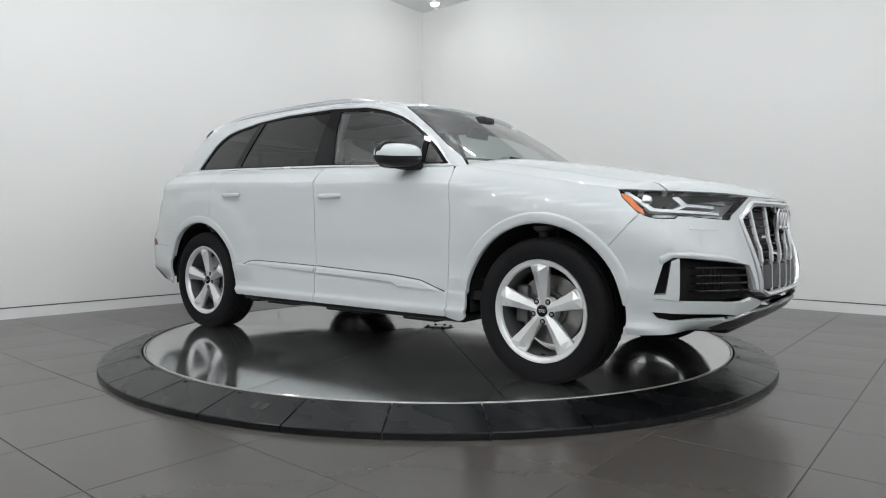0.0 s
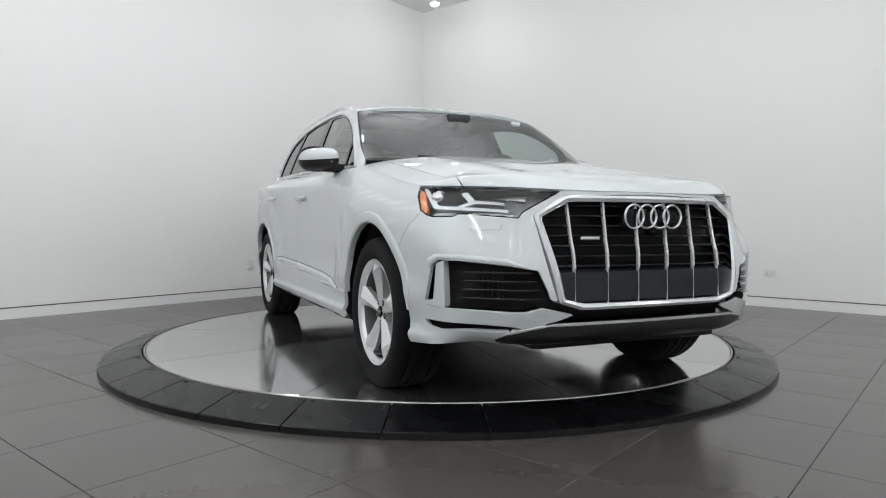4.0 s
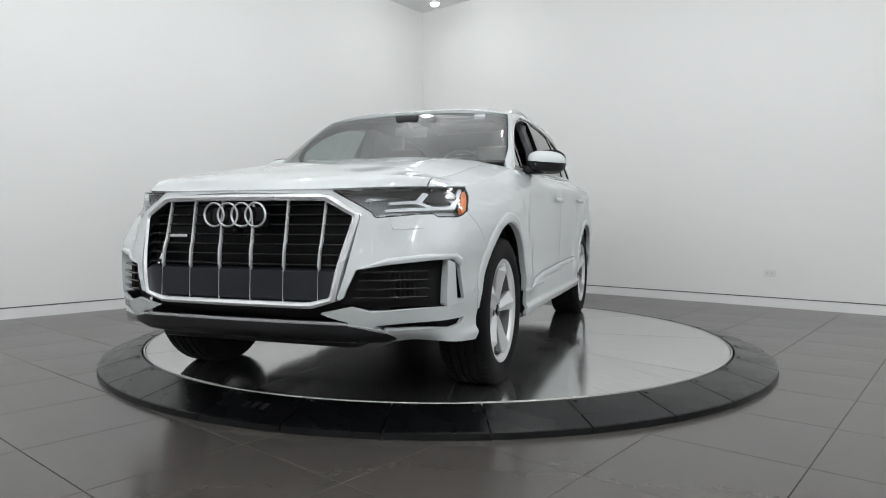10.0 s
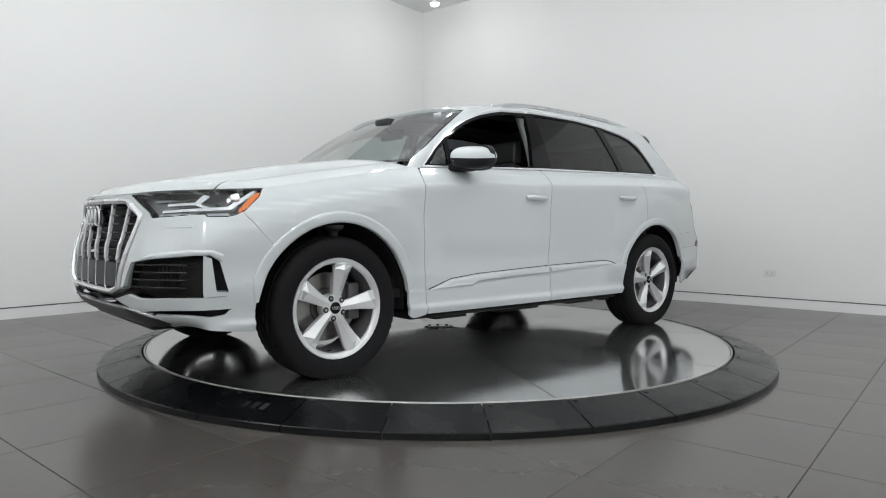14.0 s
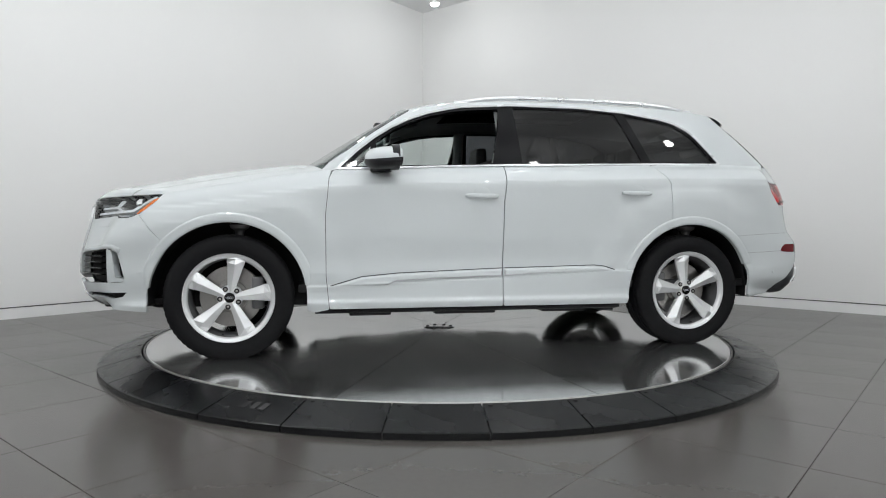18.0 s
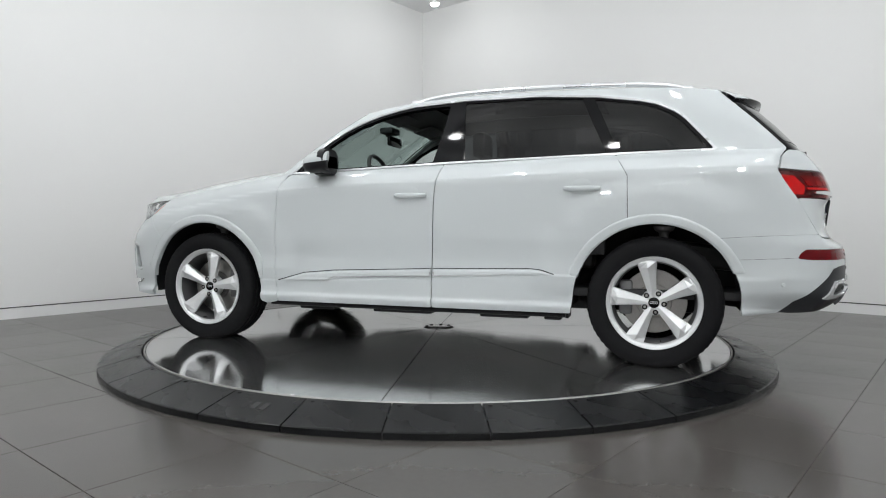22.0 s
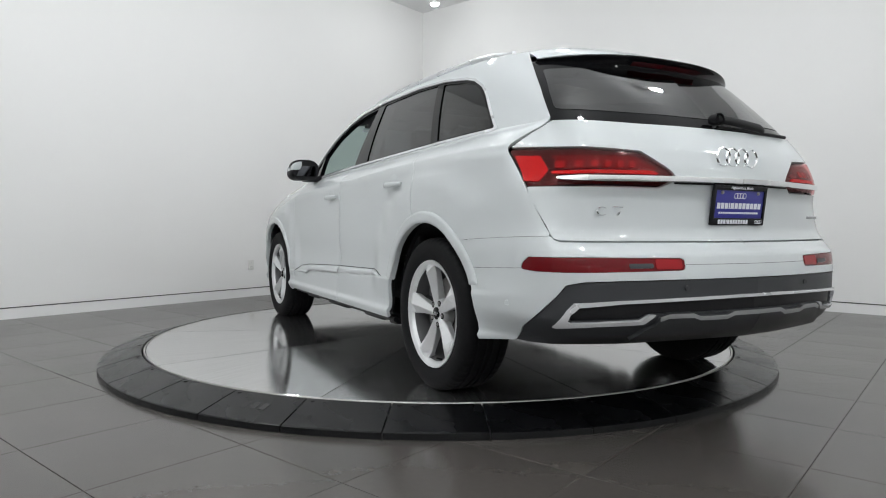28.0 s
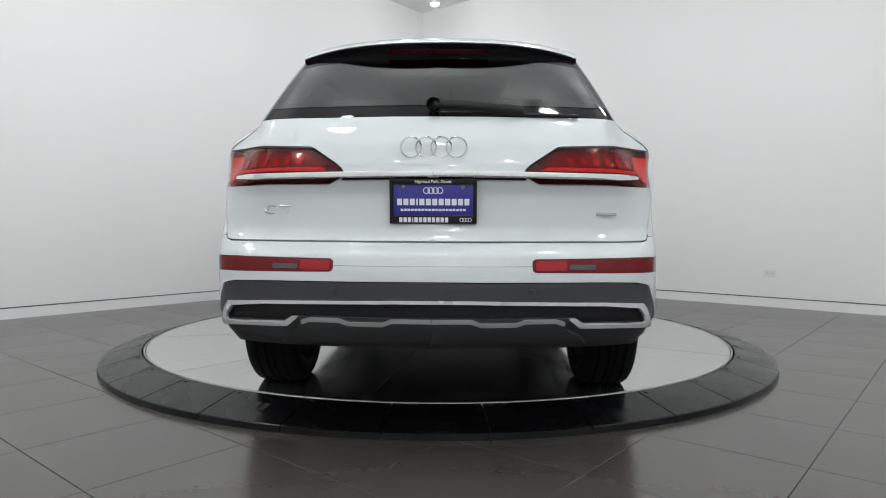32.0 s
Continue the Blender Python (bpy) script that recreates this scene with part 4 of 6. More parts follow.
def backing(name, outline, sink, mat, parent, skin=LOWER, chart="nose", sym=False, grow=0.012, label="", step=0.012):
    data = panel(skin, chart, outline, step=step, gap=-grow, lift=-sink, depth=0, sym=sym)
    if sym:
        return add_skin(name, *data, mat, parent, label)
    return both_sides(name, data, mat, parent, label)


backing("intake_back", INTAKE, 0.075, LINER, bumper)
backing("slot_back", SLOT, 0.04, BLACK, bumper)
backing("mouth_back", LOWERMOUTH, 0.06, BLACK, bumper, sym=True)
add_skin("skid_plate", *panel(LOWER, "nose", LIP, step=0.01, gap=0.0, lift=0.001, depth=0.02, sym=True), SKID, bumper, "dark grey metallic skid plate")
strip = [(("y", -0.1), 0.411), (("y", 0.48), 0.412), (("y", 0.55), 0.402), (("y", 0.62), 0.388), (("y", 0.66), 0.372), (("y", 0.67), 0.365), (("y", 0.645), 0.370), (("y", 0.57), 0.391), (("y", 0.50), 0.405), (("y", -0.1), 0.404)]
add_skin("lip_strip", *panel(LOWER, "nose", strip, step=0.005, gap=0.0, lift=0.006, depth=0.012, sym=True), SILVER, bumper, "satin silver strip over the skid plate")

# raised edge of the bumper over the intake
BROW = [(("y", 0.535), 0.625), (("y", 0.66), 0.675), (("y", 0.820), 0.693), (2.140, 0.692), (2.098, 0.672), (2.102, 0.635), (2.117, 0.642), (2.155, 0.668), (("y", 0.820), 0.666), (("y", 0.66), 0.648), (("y", 0.557), 0.630)]
brow = panel(LOWER, "nose", BROW, step=0.004, gap=0.0, depth=0.012, swell=lambda phi, z: 0.0005 + 0.006 * np.clip(phi / 0.009, 0, 1))
both_sides("intake_brow", brow, PAINT, bumper, "raised white edge over the intake")

# intake slats, fin and sensors
for side in (1, -1):
    for k in range(4):
        z = 0.510 + 0.035 * k
        pts = []
        for y in np.linspace(0.545 + 0.010 * k, 0.800, 8):
            pts.append((LOWER.x_at(y, z) - 0.014, side * y, z + 0.004))
        b = bmesh.new()
        rows = [[b.verts.new((p[0] + dx, p[1], p[2] + dz)) for dx, dz in ((-0.002, 0.0045), (0.003, 0.001), (0, -0.004), (-0.035, -0.004), (-0.035, 0.002))] for p in pts]
        for r0, r1 in zip(rows, rows[1:]):
            for i in range(5):
                b.faces.new((r0[i], r0[(i + 1) % 5], r1[(i + 1) % 5], r1[i]))
        part("intake_slat", b, SLAT, bumper, smooth=False)
    for k in range(6):
        y = 0.665 + 0.016 * k
        x = LOWER.x_at(y, 0.57) - 0.05
        part("intake_grid_bar", box(0.012, 0.004, 0.115, (x, side * y, 0.568), 0.001), LINER, bumper)
    fin = [(2.178, 0.667), (2.148, 0.653), (2.127, 0.500), (2.078, 0.497), (2.078, 0.481), (2.176, 0.471)]
    data = panel(LOWER, "nose", fin, step=0.006, gap=0.0, lift=0.004, depth=0.05)
    add_skin("intake_fin", *data, PAINT, bumper, "white upright fin in the intake", mirror=side < 0)
    for x, z in ((1.99, 0.525),):
        y = LOWER.y_at(x, z)
        part("parking_sensor", lathe([(0, 0.0015), (0.009, 0.0015), (0.0100, 0.0004), (0.0115, 0.0012), (0.0125, -0.004)], 20, "y", at=(0, 0, 0)), PAINT, bumper).matrix_basis = pose(x, side * y, z, 0, 0, -10 * side if side > 0 else 190)
    wash = panel(LOWER, "nose", [(("y", 0.655), 0.815), (("y", 0.755), 0.815), (("y", 0.77), 0.795), (("y", 0.665), 0.793)], step=0.006, lift=0.003, depth=0.004, gap=0)
    add_skin("washer_cover", *wash, PAINT, bumper, mirror=side < 0)

# grille
grille = part("grille", prism([(-0.47, 0.48), (0.47, 0.48), (0.535, 0.858), (0.42, 0.915), (-0.42, 0.915), (-0.535, 0.858)], 0.02, "x", 2.27), BLACK, car, "black eight-sided grille with chrome bars")


def ring_band(outer, inner, lift_o, lift_i, name, mat, parent, label, depth=0.05):
    """A frame between two like outlines of (y, z), following the nose."""
    b = bmesh.new()
    rows = []
    for k in range(len(outer)):
        (yo, zo), (yi, zi) = outer[k], inner[k]
        xo, xi = LOWER.x_at(abs(yo), zo), LOWER.x_at(abs(yi), zi)
        ym, zm, xm = (yo + yi) / 2, (zo + zi) / 2, (xo + xi) / 2
        rows.append([b.verts.new(p) for p in ((xo - depth, yo, zo), (xo + lift_o * 0.3, yo, zo), (xm + lift_o, ym, zm), (xi + lift_i, yi, zi), (xi - depth, yi, zi))])
    n = len(rows)
    for k in range(n):
        for j in range(4):
            b.faces.new((rows[k][j], rows[k][j + 1], rows[(k + 1) % n][j + 1], rows[(k + 1) % n][j]))
    return part(name, b, mat, parent, label, angle=40)


def octagon(d, seg=8):
    """The grille's outline drawn in by d."""
    c = [(0.412 - 0.45 * d, 0.939 - d), (0.549 - d, 0.855 - 0.35 * d), (0.480 - d * 0.95, 0.500 + 0.55 * d), (0.375 - 0.4 * d, 0.467 + d)]
    c = c + [(-y, z) for y, z in c[::-1]]
    out = []
    for i in range(8):
        a, bb = c[i], c[(i + 1) % 8]
        ts = np.linspace(0.04, 0.96, seg)
        out += [(a[0] + (bb[0] - a[0]) * t, a[1] + (bb[1] - a[1]) * t) for t in ts]
    return out


ring_band(octagon(0.001), octagon(0.024), 0.012, 0.004, "grille_frame", SILVER, grille, "broad satin silver frame of the grille")
ring_band(octagon(0.0245), octagon(0.031), 0.004, -0.012, "grille_inner_frame", CHROME, grille, "narrow chrome inner edge")


def grille_half(z):
    return float(np.interp(z, [0.467, 0.500, 0.855, 0.939], [0.375, 0.480, 0.549, 0.412])) - 0.030


for k in range(7):
    z = 0.645 + 0.0415 * k
    w = grille_half(z)
    b = bmesh.new()
    rows = []
    for y in np.linspace(-w, w, 21):
        x = LOWER.x_at(abs(y), z) - 0.022
        rows.append([b.verts.new((x + dx, y, z + dz)) for dx, dz in ((0, 0.003), (0.004, 0), (0, -0.004), (-0.05, -0.008), (-0.05, 0.006))])
    for r0, r1 in zip(rows, rows[1:]):
        for i in range(5):
            b.faces.new((r0[i], r0[(i + 1) % 5], r1[(i + 1) % 5], r1[i]))
    part("grille_slat", b, SLAT, grille, smooth=False)
low = bmesh.new()
rows = []
for y in np.linspace(-0.46, 0.46, 21):
    w = [0.490, 0.502, 0.56, 0.62, 0.632]
    rows.append([low.verts.new((LOWER.x_at(abs(y), z) - (0.014 if 0.49 < z < 0.63 else 0.04), y * (grille_half(z) / 0.46), z)) for z in w])
for r0, r1 in zip(rows, rows[1:]):
    for i in range(4):
        low.faces.new((r0[i], r0[i + 1], r1[i + 1], r1[i]))
part("grille_lower_panel", low, GRILLEPANEL, grille, "smooth dark lower grille panel")
for y0 in (-0.395, -0.236, -0.079, 0.079, 0.236, 0.395):
    zt = 0.908 if abs(y0) < 0.3 else 0.905
    b = bmesh.new()
    rows = []
    for z, w, out in ((0.496, 0.0025, 0.0), (0.628, 0.0025, 0.0), (0.640, 0.0045, 0.010), (0.70, 0.0045, 0.013), (0.745, 0.0055, 0.004), (0.80, 0.0040, 0.002), (zt, 0.0044, -0.004)):
        x = LOWER.x_at(abs(y0), z) - 0.014 + out * 0.7
        rows.append([b.verts.new(p) for p in ((x - 0.016, y0 - w, z), (x - 0.003, y0 - w, z), (x + 0.004, y0, z), (x - 0.003, y0 + w, z), (x - 0.016, y0 + w, z))])
    for r0, r1 in zip(rows, rows[1:]):
        for i in range(4):
            b.faces.new((r0[i], r0[i + 1], r1[i + 1], r1[i]))
    part("grille_bar", b, SILVER, grille, "upright satin silver bar", smooth=False)


def rings(x, z, pitch, radius, thick, parent, back, mat):
    root = part("badge", lathe([(radius - thick, 0.0), (radius - thick / 2, back * thick * 0.8), (radius, 0.0)], 40, "x", at=(x, -1.5 * pitch, z)), mat, parent, "row of four linked chrome rings")
    for k in (-0.5, 0.5, 1.5):
        part("badge_ring", lathe([(radius - thick, 0.0), (radius - thick / 2, back * thick * 0.8), (radius, 0.0)], 40, "x", at=(x, k * pitch, z)), mat, root)


rings(2.437, 0.852, 0.0695, 0.0545, 0.0095, grille, 1, SILVER)
part("badge_mount", prism([(-0.155, 0.800), (-0.10, 0.796), (0.10, 0.796), (0.155, 0.80), (0.158, 0.85), (0.12, 0.885), (-0.12, 0.885), (-0.158, 0.85)], 0.03, "x", 2.392, 0.004), GLOSS, grille)
part("front_camera", lathe([(0, 0.012), (0.008, 0.010), (0.014, 0.0), (0.016, -0.03)], 20, "x", at=(2.430, 0, 0.786)), GLOSS, grille)
part("script_badge", box(0.006, 0.094, 0.014, (2.412, -0.313, 0.760), 0.002), SATIN, grille, "small chrome script badge")

# head lamps
lamps_f = backing("headlamp", HEADLAMP, 0.060, LAMPDARK, car, grow=0.004, label="headlamp with clear cover, milky light guides and amber corner")
both_sides("lamp_cover", panel(LOWER, "nose", HEADLAMP, step=0.012, gap=0.003, lift=0.0, depth=0.0), LENS, parents=lamps_f, label="clear plastic cover")
both_sides("lamp_rim", panel(LOWER, "nose", HEADLAMP, step=0.006, gap=0.001, lift=-0.003, depth=0.05, extra=lambda P, u, v: 0.006 - inside_poly(u, v, [(LOWER.q_of("nose", "y" if isinstance(a, tuple) else "x", a[1] if isinstance(a, tuple) else a, z), z) for a, z in HEADLAMP])), GLOSS, parents=lamps_f, label="gloss black rim")


def lamp_bit(name, outline, mat, lift, label="", depth=0.02, step=0.006):
    both_sides(name, panel(LOWER, "nose", outline, step=step, gap=0.0, lift=lift, depth=depth), mat, parents=lamps_f, label=label)


lamp_bit("amber_reflector", [(2.022, 0.868), (2.010, 0.890), (1.925, 0.965), (1.892, 0.974), (1.905, 0.955), (1.974, 0.888), (2.008, 0.864)], AMBER, -0.010, "amber side reflector")
lamp_bit("light_guide", [(("y", 0.636), 0.876), (2.052, 0.901), (1.920, 0.982), (1.905, 0.978), (2.040, 0.888), (("y", 0.636), 0.864)], LIGHTGUIDE, -0.011, "milky white light guide")
lamp_bit("light_guide", [(("y", 0.648), 0.906), (("y", 0.728), 0.917), (("y", 0.747), 0.954), (("y", 0.765), 0.951), (("y", 0.747), 0.911), (("y", 0.790), 0.896), (("y", 0.776), 0.888), (("y", 0.732), 0.905), (("y", 0.648), 0.895)], LIGHTGUIDE, -0.014, "milky white light guide")
lamp_bit("lamp_reflector", [(("y", 0.56), 0.915), (("y", 0.71), 0.925), (("y", 0.73), 0.958), (("y", 0.57), 0.944)], LAMPGREY, -0.040, "grey reflector bowl")
lamp_bit("lamp_reflector", [(("y", 0.775), 0.905), (2.10, 0.908), (2.06, 0.965), (("y", 0.775), 0.955)], LAMPGREY, -0.035, "grey reflector bowl")
lamp_bit("lamp_step", [(("y", 0.62), 0.858), (2.06, 0.876), (2.05, 0.860), (("y", 0.62), 0.848)], LAMPGREY, -0.022, "grey ledge")
for k, side in enumerate((1, -1)):
    y, z = 0.812, 0.930
    x = LOWER.x_at(y, z) - 0.045
    part("projector_lens", lathe([(0, 0.020), (0.012, 0.018), (0.022, 0.010), (0.027, 0.0), (0.031, 0.0), (0.031, -0.02)], 28, "x", at=(x, side * y, z)), CHROME, lamps_f[k], "round projector lens")

# ---- the car: tail ----
gate_outline = [(("y", -0.1), 0.7465), (("y", 0.74), 0.7475), (("y", 0.81), 0.7495), (-2.350, 0.756), (-2.338, 0.770), (-2.315, 0.805), (-2.222, 0.968), (-2.165, 1.05), (-2.12, 1.125), (-2.15, 1.20), (-2.195, 1.246), (("y", 0.4), 1.238), (("y", -0.1), 1.234)]
gate = add_skin("tailgate", *panel(LOWER, "tail", gate_outline, holes=[TAILLAMP], step=0.012, gap=0.0055, sym=True), PAINT, car, "white tailgate with a chrome strip between the lamps")
rear_outline = [(("y", -0.1), 0.7455), (("y", 0.74), 0.7465), (("y", 0.81), 0.7485), (-2.352, 0.755), (-2.338, 0.770), (-2.25, 0.768), (-2.12, 0.763), (-1.95, 0.754), (-1.78, 0.742), (-1.78, 0.55), (-1.80, 0.318), (-1.95, 0.322), (-2.136, 0.341), (-2.207, 0.406), (-2.303, 0.464), (-2.390, 0.547), (("y", 0.818), 0.586), (("y", 0.765), 0.598), (("y", 0.63), 0.603), (("y", -0.1), 0.608)]
rear_bumper = add_skin("rear_bumper", *panel(LOWER, "tail", rear_outline, holes=[REFLECTOR], arches=[(-HALF_BASE, ARCH_R + 0.006)], step=0.011, gap=0.0006, sym=True), PAINT, car, "white rear bumper over dark grey cladding")
clad = [(("y", -0.1), 0.606), (("y", 0.63), 0.601), (("y", 0.765), 0.596), (("y", 0.818), 0.584), (-2.392, 0.546), (-2.305, 0.463), (-2.209, 0.405), (-2.139, 0.343), (-2.197, 0.338), (("y", 0.742), 0.344), (("y", 0.573), 0.34), (("y", -0.1), 0.346)]
CHAN = [(("y", -0.1), 0.528), (("y", 0.129), 0.528), (("y", 0.631), 0.516), (("y", 0.777), 0.501), (("y", 0.803), 0.471), (("y", 0.802), 0.445), (("y", 0.556), 0.45), (("y", 0.522), 0.473), (("y", -0.1), 0.478)]
add_skin("bumper_cladding", *panel(LOWER, "tail", clad, holes=[CHAN], step=0.01, gap=0.001, lift=-0.004, depth=0.03, sym=True), DARKBAND, rear_bumper, "dark grey textured lower cladding")
backing("cladding_recess", CHAN, 0.02, BLACK, rear_bumper, chart="tail", sym=True)
chrome_line = [(("y", -0.1), 0.541), (("y", 0.129), 0.54), (("y", 0.631), 0.529), (("y", 0.795), 0.518), (-2.414, 0.491), (-2.36, 0.425), (-2.37, 0.421), (("y", 0.72), 0.431), (("y", 0.538), 0.437), (("y", 0.493), 0.473), (("y", 0.522), 0.473), (("y", 0.556), 0.45), (("y", 0.802), 0.443), (("y", 0.809), 0.447), (("y", 0.803), 0.471), (("y", 0.777), 0.501), (("y", 0.631), 0.516), (("y", 0.129), 0.528), (("y", -0.1), 0.529)]
add_skin("chrome_trim", *panel(LOWER, "tail", chrome_line, step=0.004, gap=0.0, lift=0.006, depth=0.014, sym=True), SILVER, rear_bumper, "satin chrome line that frames the tail pipe shapes")
rear_skid = [(("y", -0.1), 0.474), (("y", 0.14), 0.474), (("y", 0.175), 0.462), (("y", 0.300), 0.461), (("y", 0.334), 0.472), (("y", 0.444), 0.472), (("y", 0.481), 0.462), (("y", 0.489), 0.433), (("y", 0.535), 0.411), (("y", 0.571), 0.375), (("y", -0.1), 0.366)]
add_skin("rear_skid_plate", *panel(LOWER, "tail", rear_skid, step=0.01, gap=0.0, lift=0.012, depth=0.03, sym=True), SKID, rear_bumper, "grey metallic skid plate")
skid_edge = [(("y", -0.1), 0.476), (("y", 0.14), 0.476), (("y", 0.175), 0.464), (("y", 0.300), 0.463), (("y", 0.334), 0.474), (("y", 0.444), 0.474), (("y", 0.481), 0.464), (("y", 0.478), 0.45), (("y", 0.444), 0.46), (("y", 0.334), 0.46), (("y", 0.300), 0.45), (("y", 0.175), 0.45), (("y", 0.14), 0.462), (("y", -0.1), 0.462)]
add_skin("skid_edge", *panel(LOWER, "tail", skid_edge, step=0.005, gap=0.0, lift=0.014, depth=0.005, sym=True), TRIMGREY, rear_bumper, "light grey edge of the skid plate")
refl = both_sides("rear_reflector", panel(LOWER, "tail", REFLECTOR, step=0.008, gap=0.001, lift=-0.002, depth=0.012), REDLENS, rear_bumper, "long dark red rear reflector")
both_sides("reflector_bulb", panel(LOWER, "tail", [(("y", 0.375), 0.682), (("y", 0.49), 0.684), (("y", 0.49), 0.646), (("y", 0.375), 0.646)], step=0.008, gap=0, lift=0.0005, depth=0.002), MIDRED, parents=refl, label="bright red end")
both_sides("reversing_lamp", panel(LOWER, "tail", [(("y", 0.50), 0.668), (("y", 0.60), 0.668), (("y", 0.60), 0.650), (("y", 0.50), 0.650)], step=0.006, gap=0, lift=0.0008, depth=0.002), SKID, parents=refl, label="grey clear lens")
for side in (1, -1):
    for y, z in ((0.36, 0.572), (0.88, 0.545)):
        x = LOWER.x_at(min(y, 0.8), z, nose=False)
        if y < 0.8:
            part("parking_sensor", lathe([(0, -0.003), (0.010, -0.003), (0.011, 0.002)], 20, "x", at=(x, side * y, z)), DARKBAND, rear_bumper)
    x, z = -2.16, 0.50
    part("parking_sensor", lathe([(0, 0.0015), (0.009, 0.0015), (0.0100, 0.0004), (0.0115, 0.0012), (0.0125, -0.004)], 20, "y"), PAINT, rear_bumper).matrix_basis = pose(x, side * LOWER.y_at(x, z), z, 0, 0, 20 if side > 0 else 160)

# tail lamps
lamps_r = both_sides("tail_lamp", panel(LOWER, "tail", TAILLAMP, step=0.010, gap=0.002, lift=-0.012, depth=0.02), DARKRED, car, "dark red tail lamp with bright red light segments")


def tail_bit(name, outline, mat, lift, label="", depth=0.006, step=0.006):
    return both_sides(name, panel(LOWER, "tail", outline, step=step, gap=0.0, lift=lift, depth=depth), mat, parents=lamps_r, label=label)


tail_bit("light_segment", [(-2.150, 1.095), (-2.205, 0.992), (-2.262, 0.988), (-2.275, 1.035), (-2.22, 1.095)], BRIGHTRED, -0.006, "bright red outer segment")
tail_bit("light_band", [(("y", 0.43), 1.032), (("y", 0.80), 1.030), (("y", 0.80), 1.018), (("y", 0.40), 1.016)], BRIGHTRED, -0.007, "thin bright red band")
tail_bit("lamp_field", [(("y", 0.49), 1.088), (("y", 0.78), 1.096), (("y", 0.76), 1.036), (("y", 0.40), 1.036)], REDLENS, -0.009, "deep red lamp field")
for k in range(6):
    y = 0.50 + 0.05 * k
    tail_bit("light_segment", [(("y", y), 1.070), (("y", y + 0.026), 1.070), (("y", y + 0.036), 1.042), (("y", y + 0.010), 1.042)], MIDRED, -0.0065, "bright red slanted segment")
both_sides("lamp_lens", panel(LOWER, "tail", TAILLAMP, step=0.014, gap=0.003, lift=0.001, depth=0.0), pane("red_clear_cover", (0.92, 0.50, 0.50), base=0.02, power_of=6.0), parents=lamps_r, label="clear red cover")
# the chrome strip
bar = [(("y", -0.1), 1.008), (("y", 0.345), 1.008), (("y", 0.72), 1.006), (("y", 0.78), 1.001), (("y", 0.80), 0.994), (("y", 0.78), 0.989), (("y", 0.70), 0.987), (("y", 0.40), 0.988), (("y", 0.345), 0.990), (("y", -0.1), 0.990)]
add_skin("chrome_strip", *panel(LOWER, "tail", bar, step=0.005, gap=0.0, lift=0.012, depth=0.014, sym=True), CHROME, gate, "satin chrome strip across the tailgate")
# the shadow below the chrome strip is painted as a black line
add_skin("strip_shadow", *panel(LOWER, "tail", [(("y", -0.1), 0.9865), (("y", 0.343), 0.9865), (("y", 0.343), 0.9795), (("y", -0.1), 0.9795)], step=0.0035, gap=0.0, lift=0.005, depth=0.006, sym=True), GLOSS, gate, "thin gloss black line under the chrome strip")
rings(float(TAIL(1.085)) - 0.004, 1.098, 0.0560, 0.0415, 0.0075, gate, -1, BADGE)
for k, y in enumerate((0.635, 0.572)):
    x = LOWER.x_at(y, 0.868, nose=False) - 0.002
    if k == 0:
        b = lathe([(0.0150, 0.0), (0.0185, -0.004), (0.0220, 0.0)], 28, "x")
        bmesh.ops.scale(b, vec=(1, 1.35, 0.85), verts=b.verts)
        bmesh.ops.translate(b, vec=(x, y, 0.868), verts=b.verts)
    else:
        b = tube([(x, y + 0.026, 0.884), (x, y - 0.026, 0.884), (x, y + 0.004, 0.852)], 0.0042, 6)
    part("model_badge", b, BADGE, gate, "small chrome badge")
x = LOWER.x_at(0.63, 0.855, nose=False)
part("script_badge", box(0.005, 0.085, 0.011, (x - 0.001, -0.655, 0.855), 0.002), LAMPGREY, gate, "small chrome script badge")

# thin grey strips on the skin paint the shade of the bumper's step and seams
seam = [(("y", -0.1), 0.6635), (("y", 0.36), 0.6635), (("y", 0.36), 0.6610), (("y", -0.1), 0.6610)]
add_skin("bumper_groove_shade", *panel(LOWER, "tail", seam, step=0.0025, gap=0.0, lift=0.0006, depth=0.0, sym=True), LAMPGREY, rear_bumper)
both_sides("bumper_groove_shade", panel(LOWER, "tail", [(-1.905, 0.6275), (-2.238, 0.6425), (-2.238, 0.6455), (-1.905, 0.6305)], step=0.003, gap=0.0, lift=0.0006, depth=0.0), LAMPGREY, rear_bumper)
# number plate
plate = part("number_plate", box(0.008, 0.305, 0.152, (0, 0, 0), 0.002), BLUE, gate, "blue dealer plate in a black frame")
plate.matrix_basis = pose(-2.516, 0, 0.8985, 0, -7, 0)
frame_bm = bmesh.new()
for sy, sz, at in ((0.322, 0.020, (0, 0, 0.0725)), (0.322, 0.030, (0, 0, -0.0675)), (0.014, 0.150, (0, 0.154, 0)), (0.014, 0.150, (0, -0.154, 0))):
    box(0.016, sy, sz, (at[0] - 0.002, at[1], at[2]), 0.004, frame_bm)
part("plate_frame", frame_bm, BLACK, plate, "black plastic plate frame")


def bars(widths, gap, h, z, parent, mat, x=-0.0048, shift=0.0):
    """A row of upright print marks, one for each letter."""
    total = sum(widths) + gap * (len(widths) - 1)
    y = total / 2 + shift
    b = bmesh.new()
    for w in widths:
        box(0.0012, w, h, (x, y - w / 2, z), 0.0, b)
        y -= w + gap
    return part("print", b, mat, parent, "white printed bars", smooth=False)


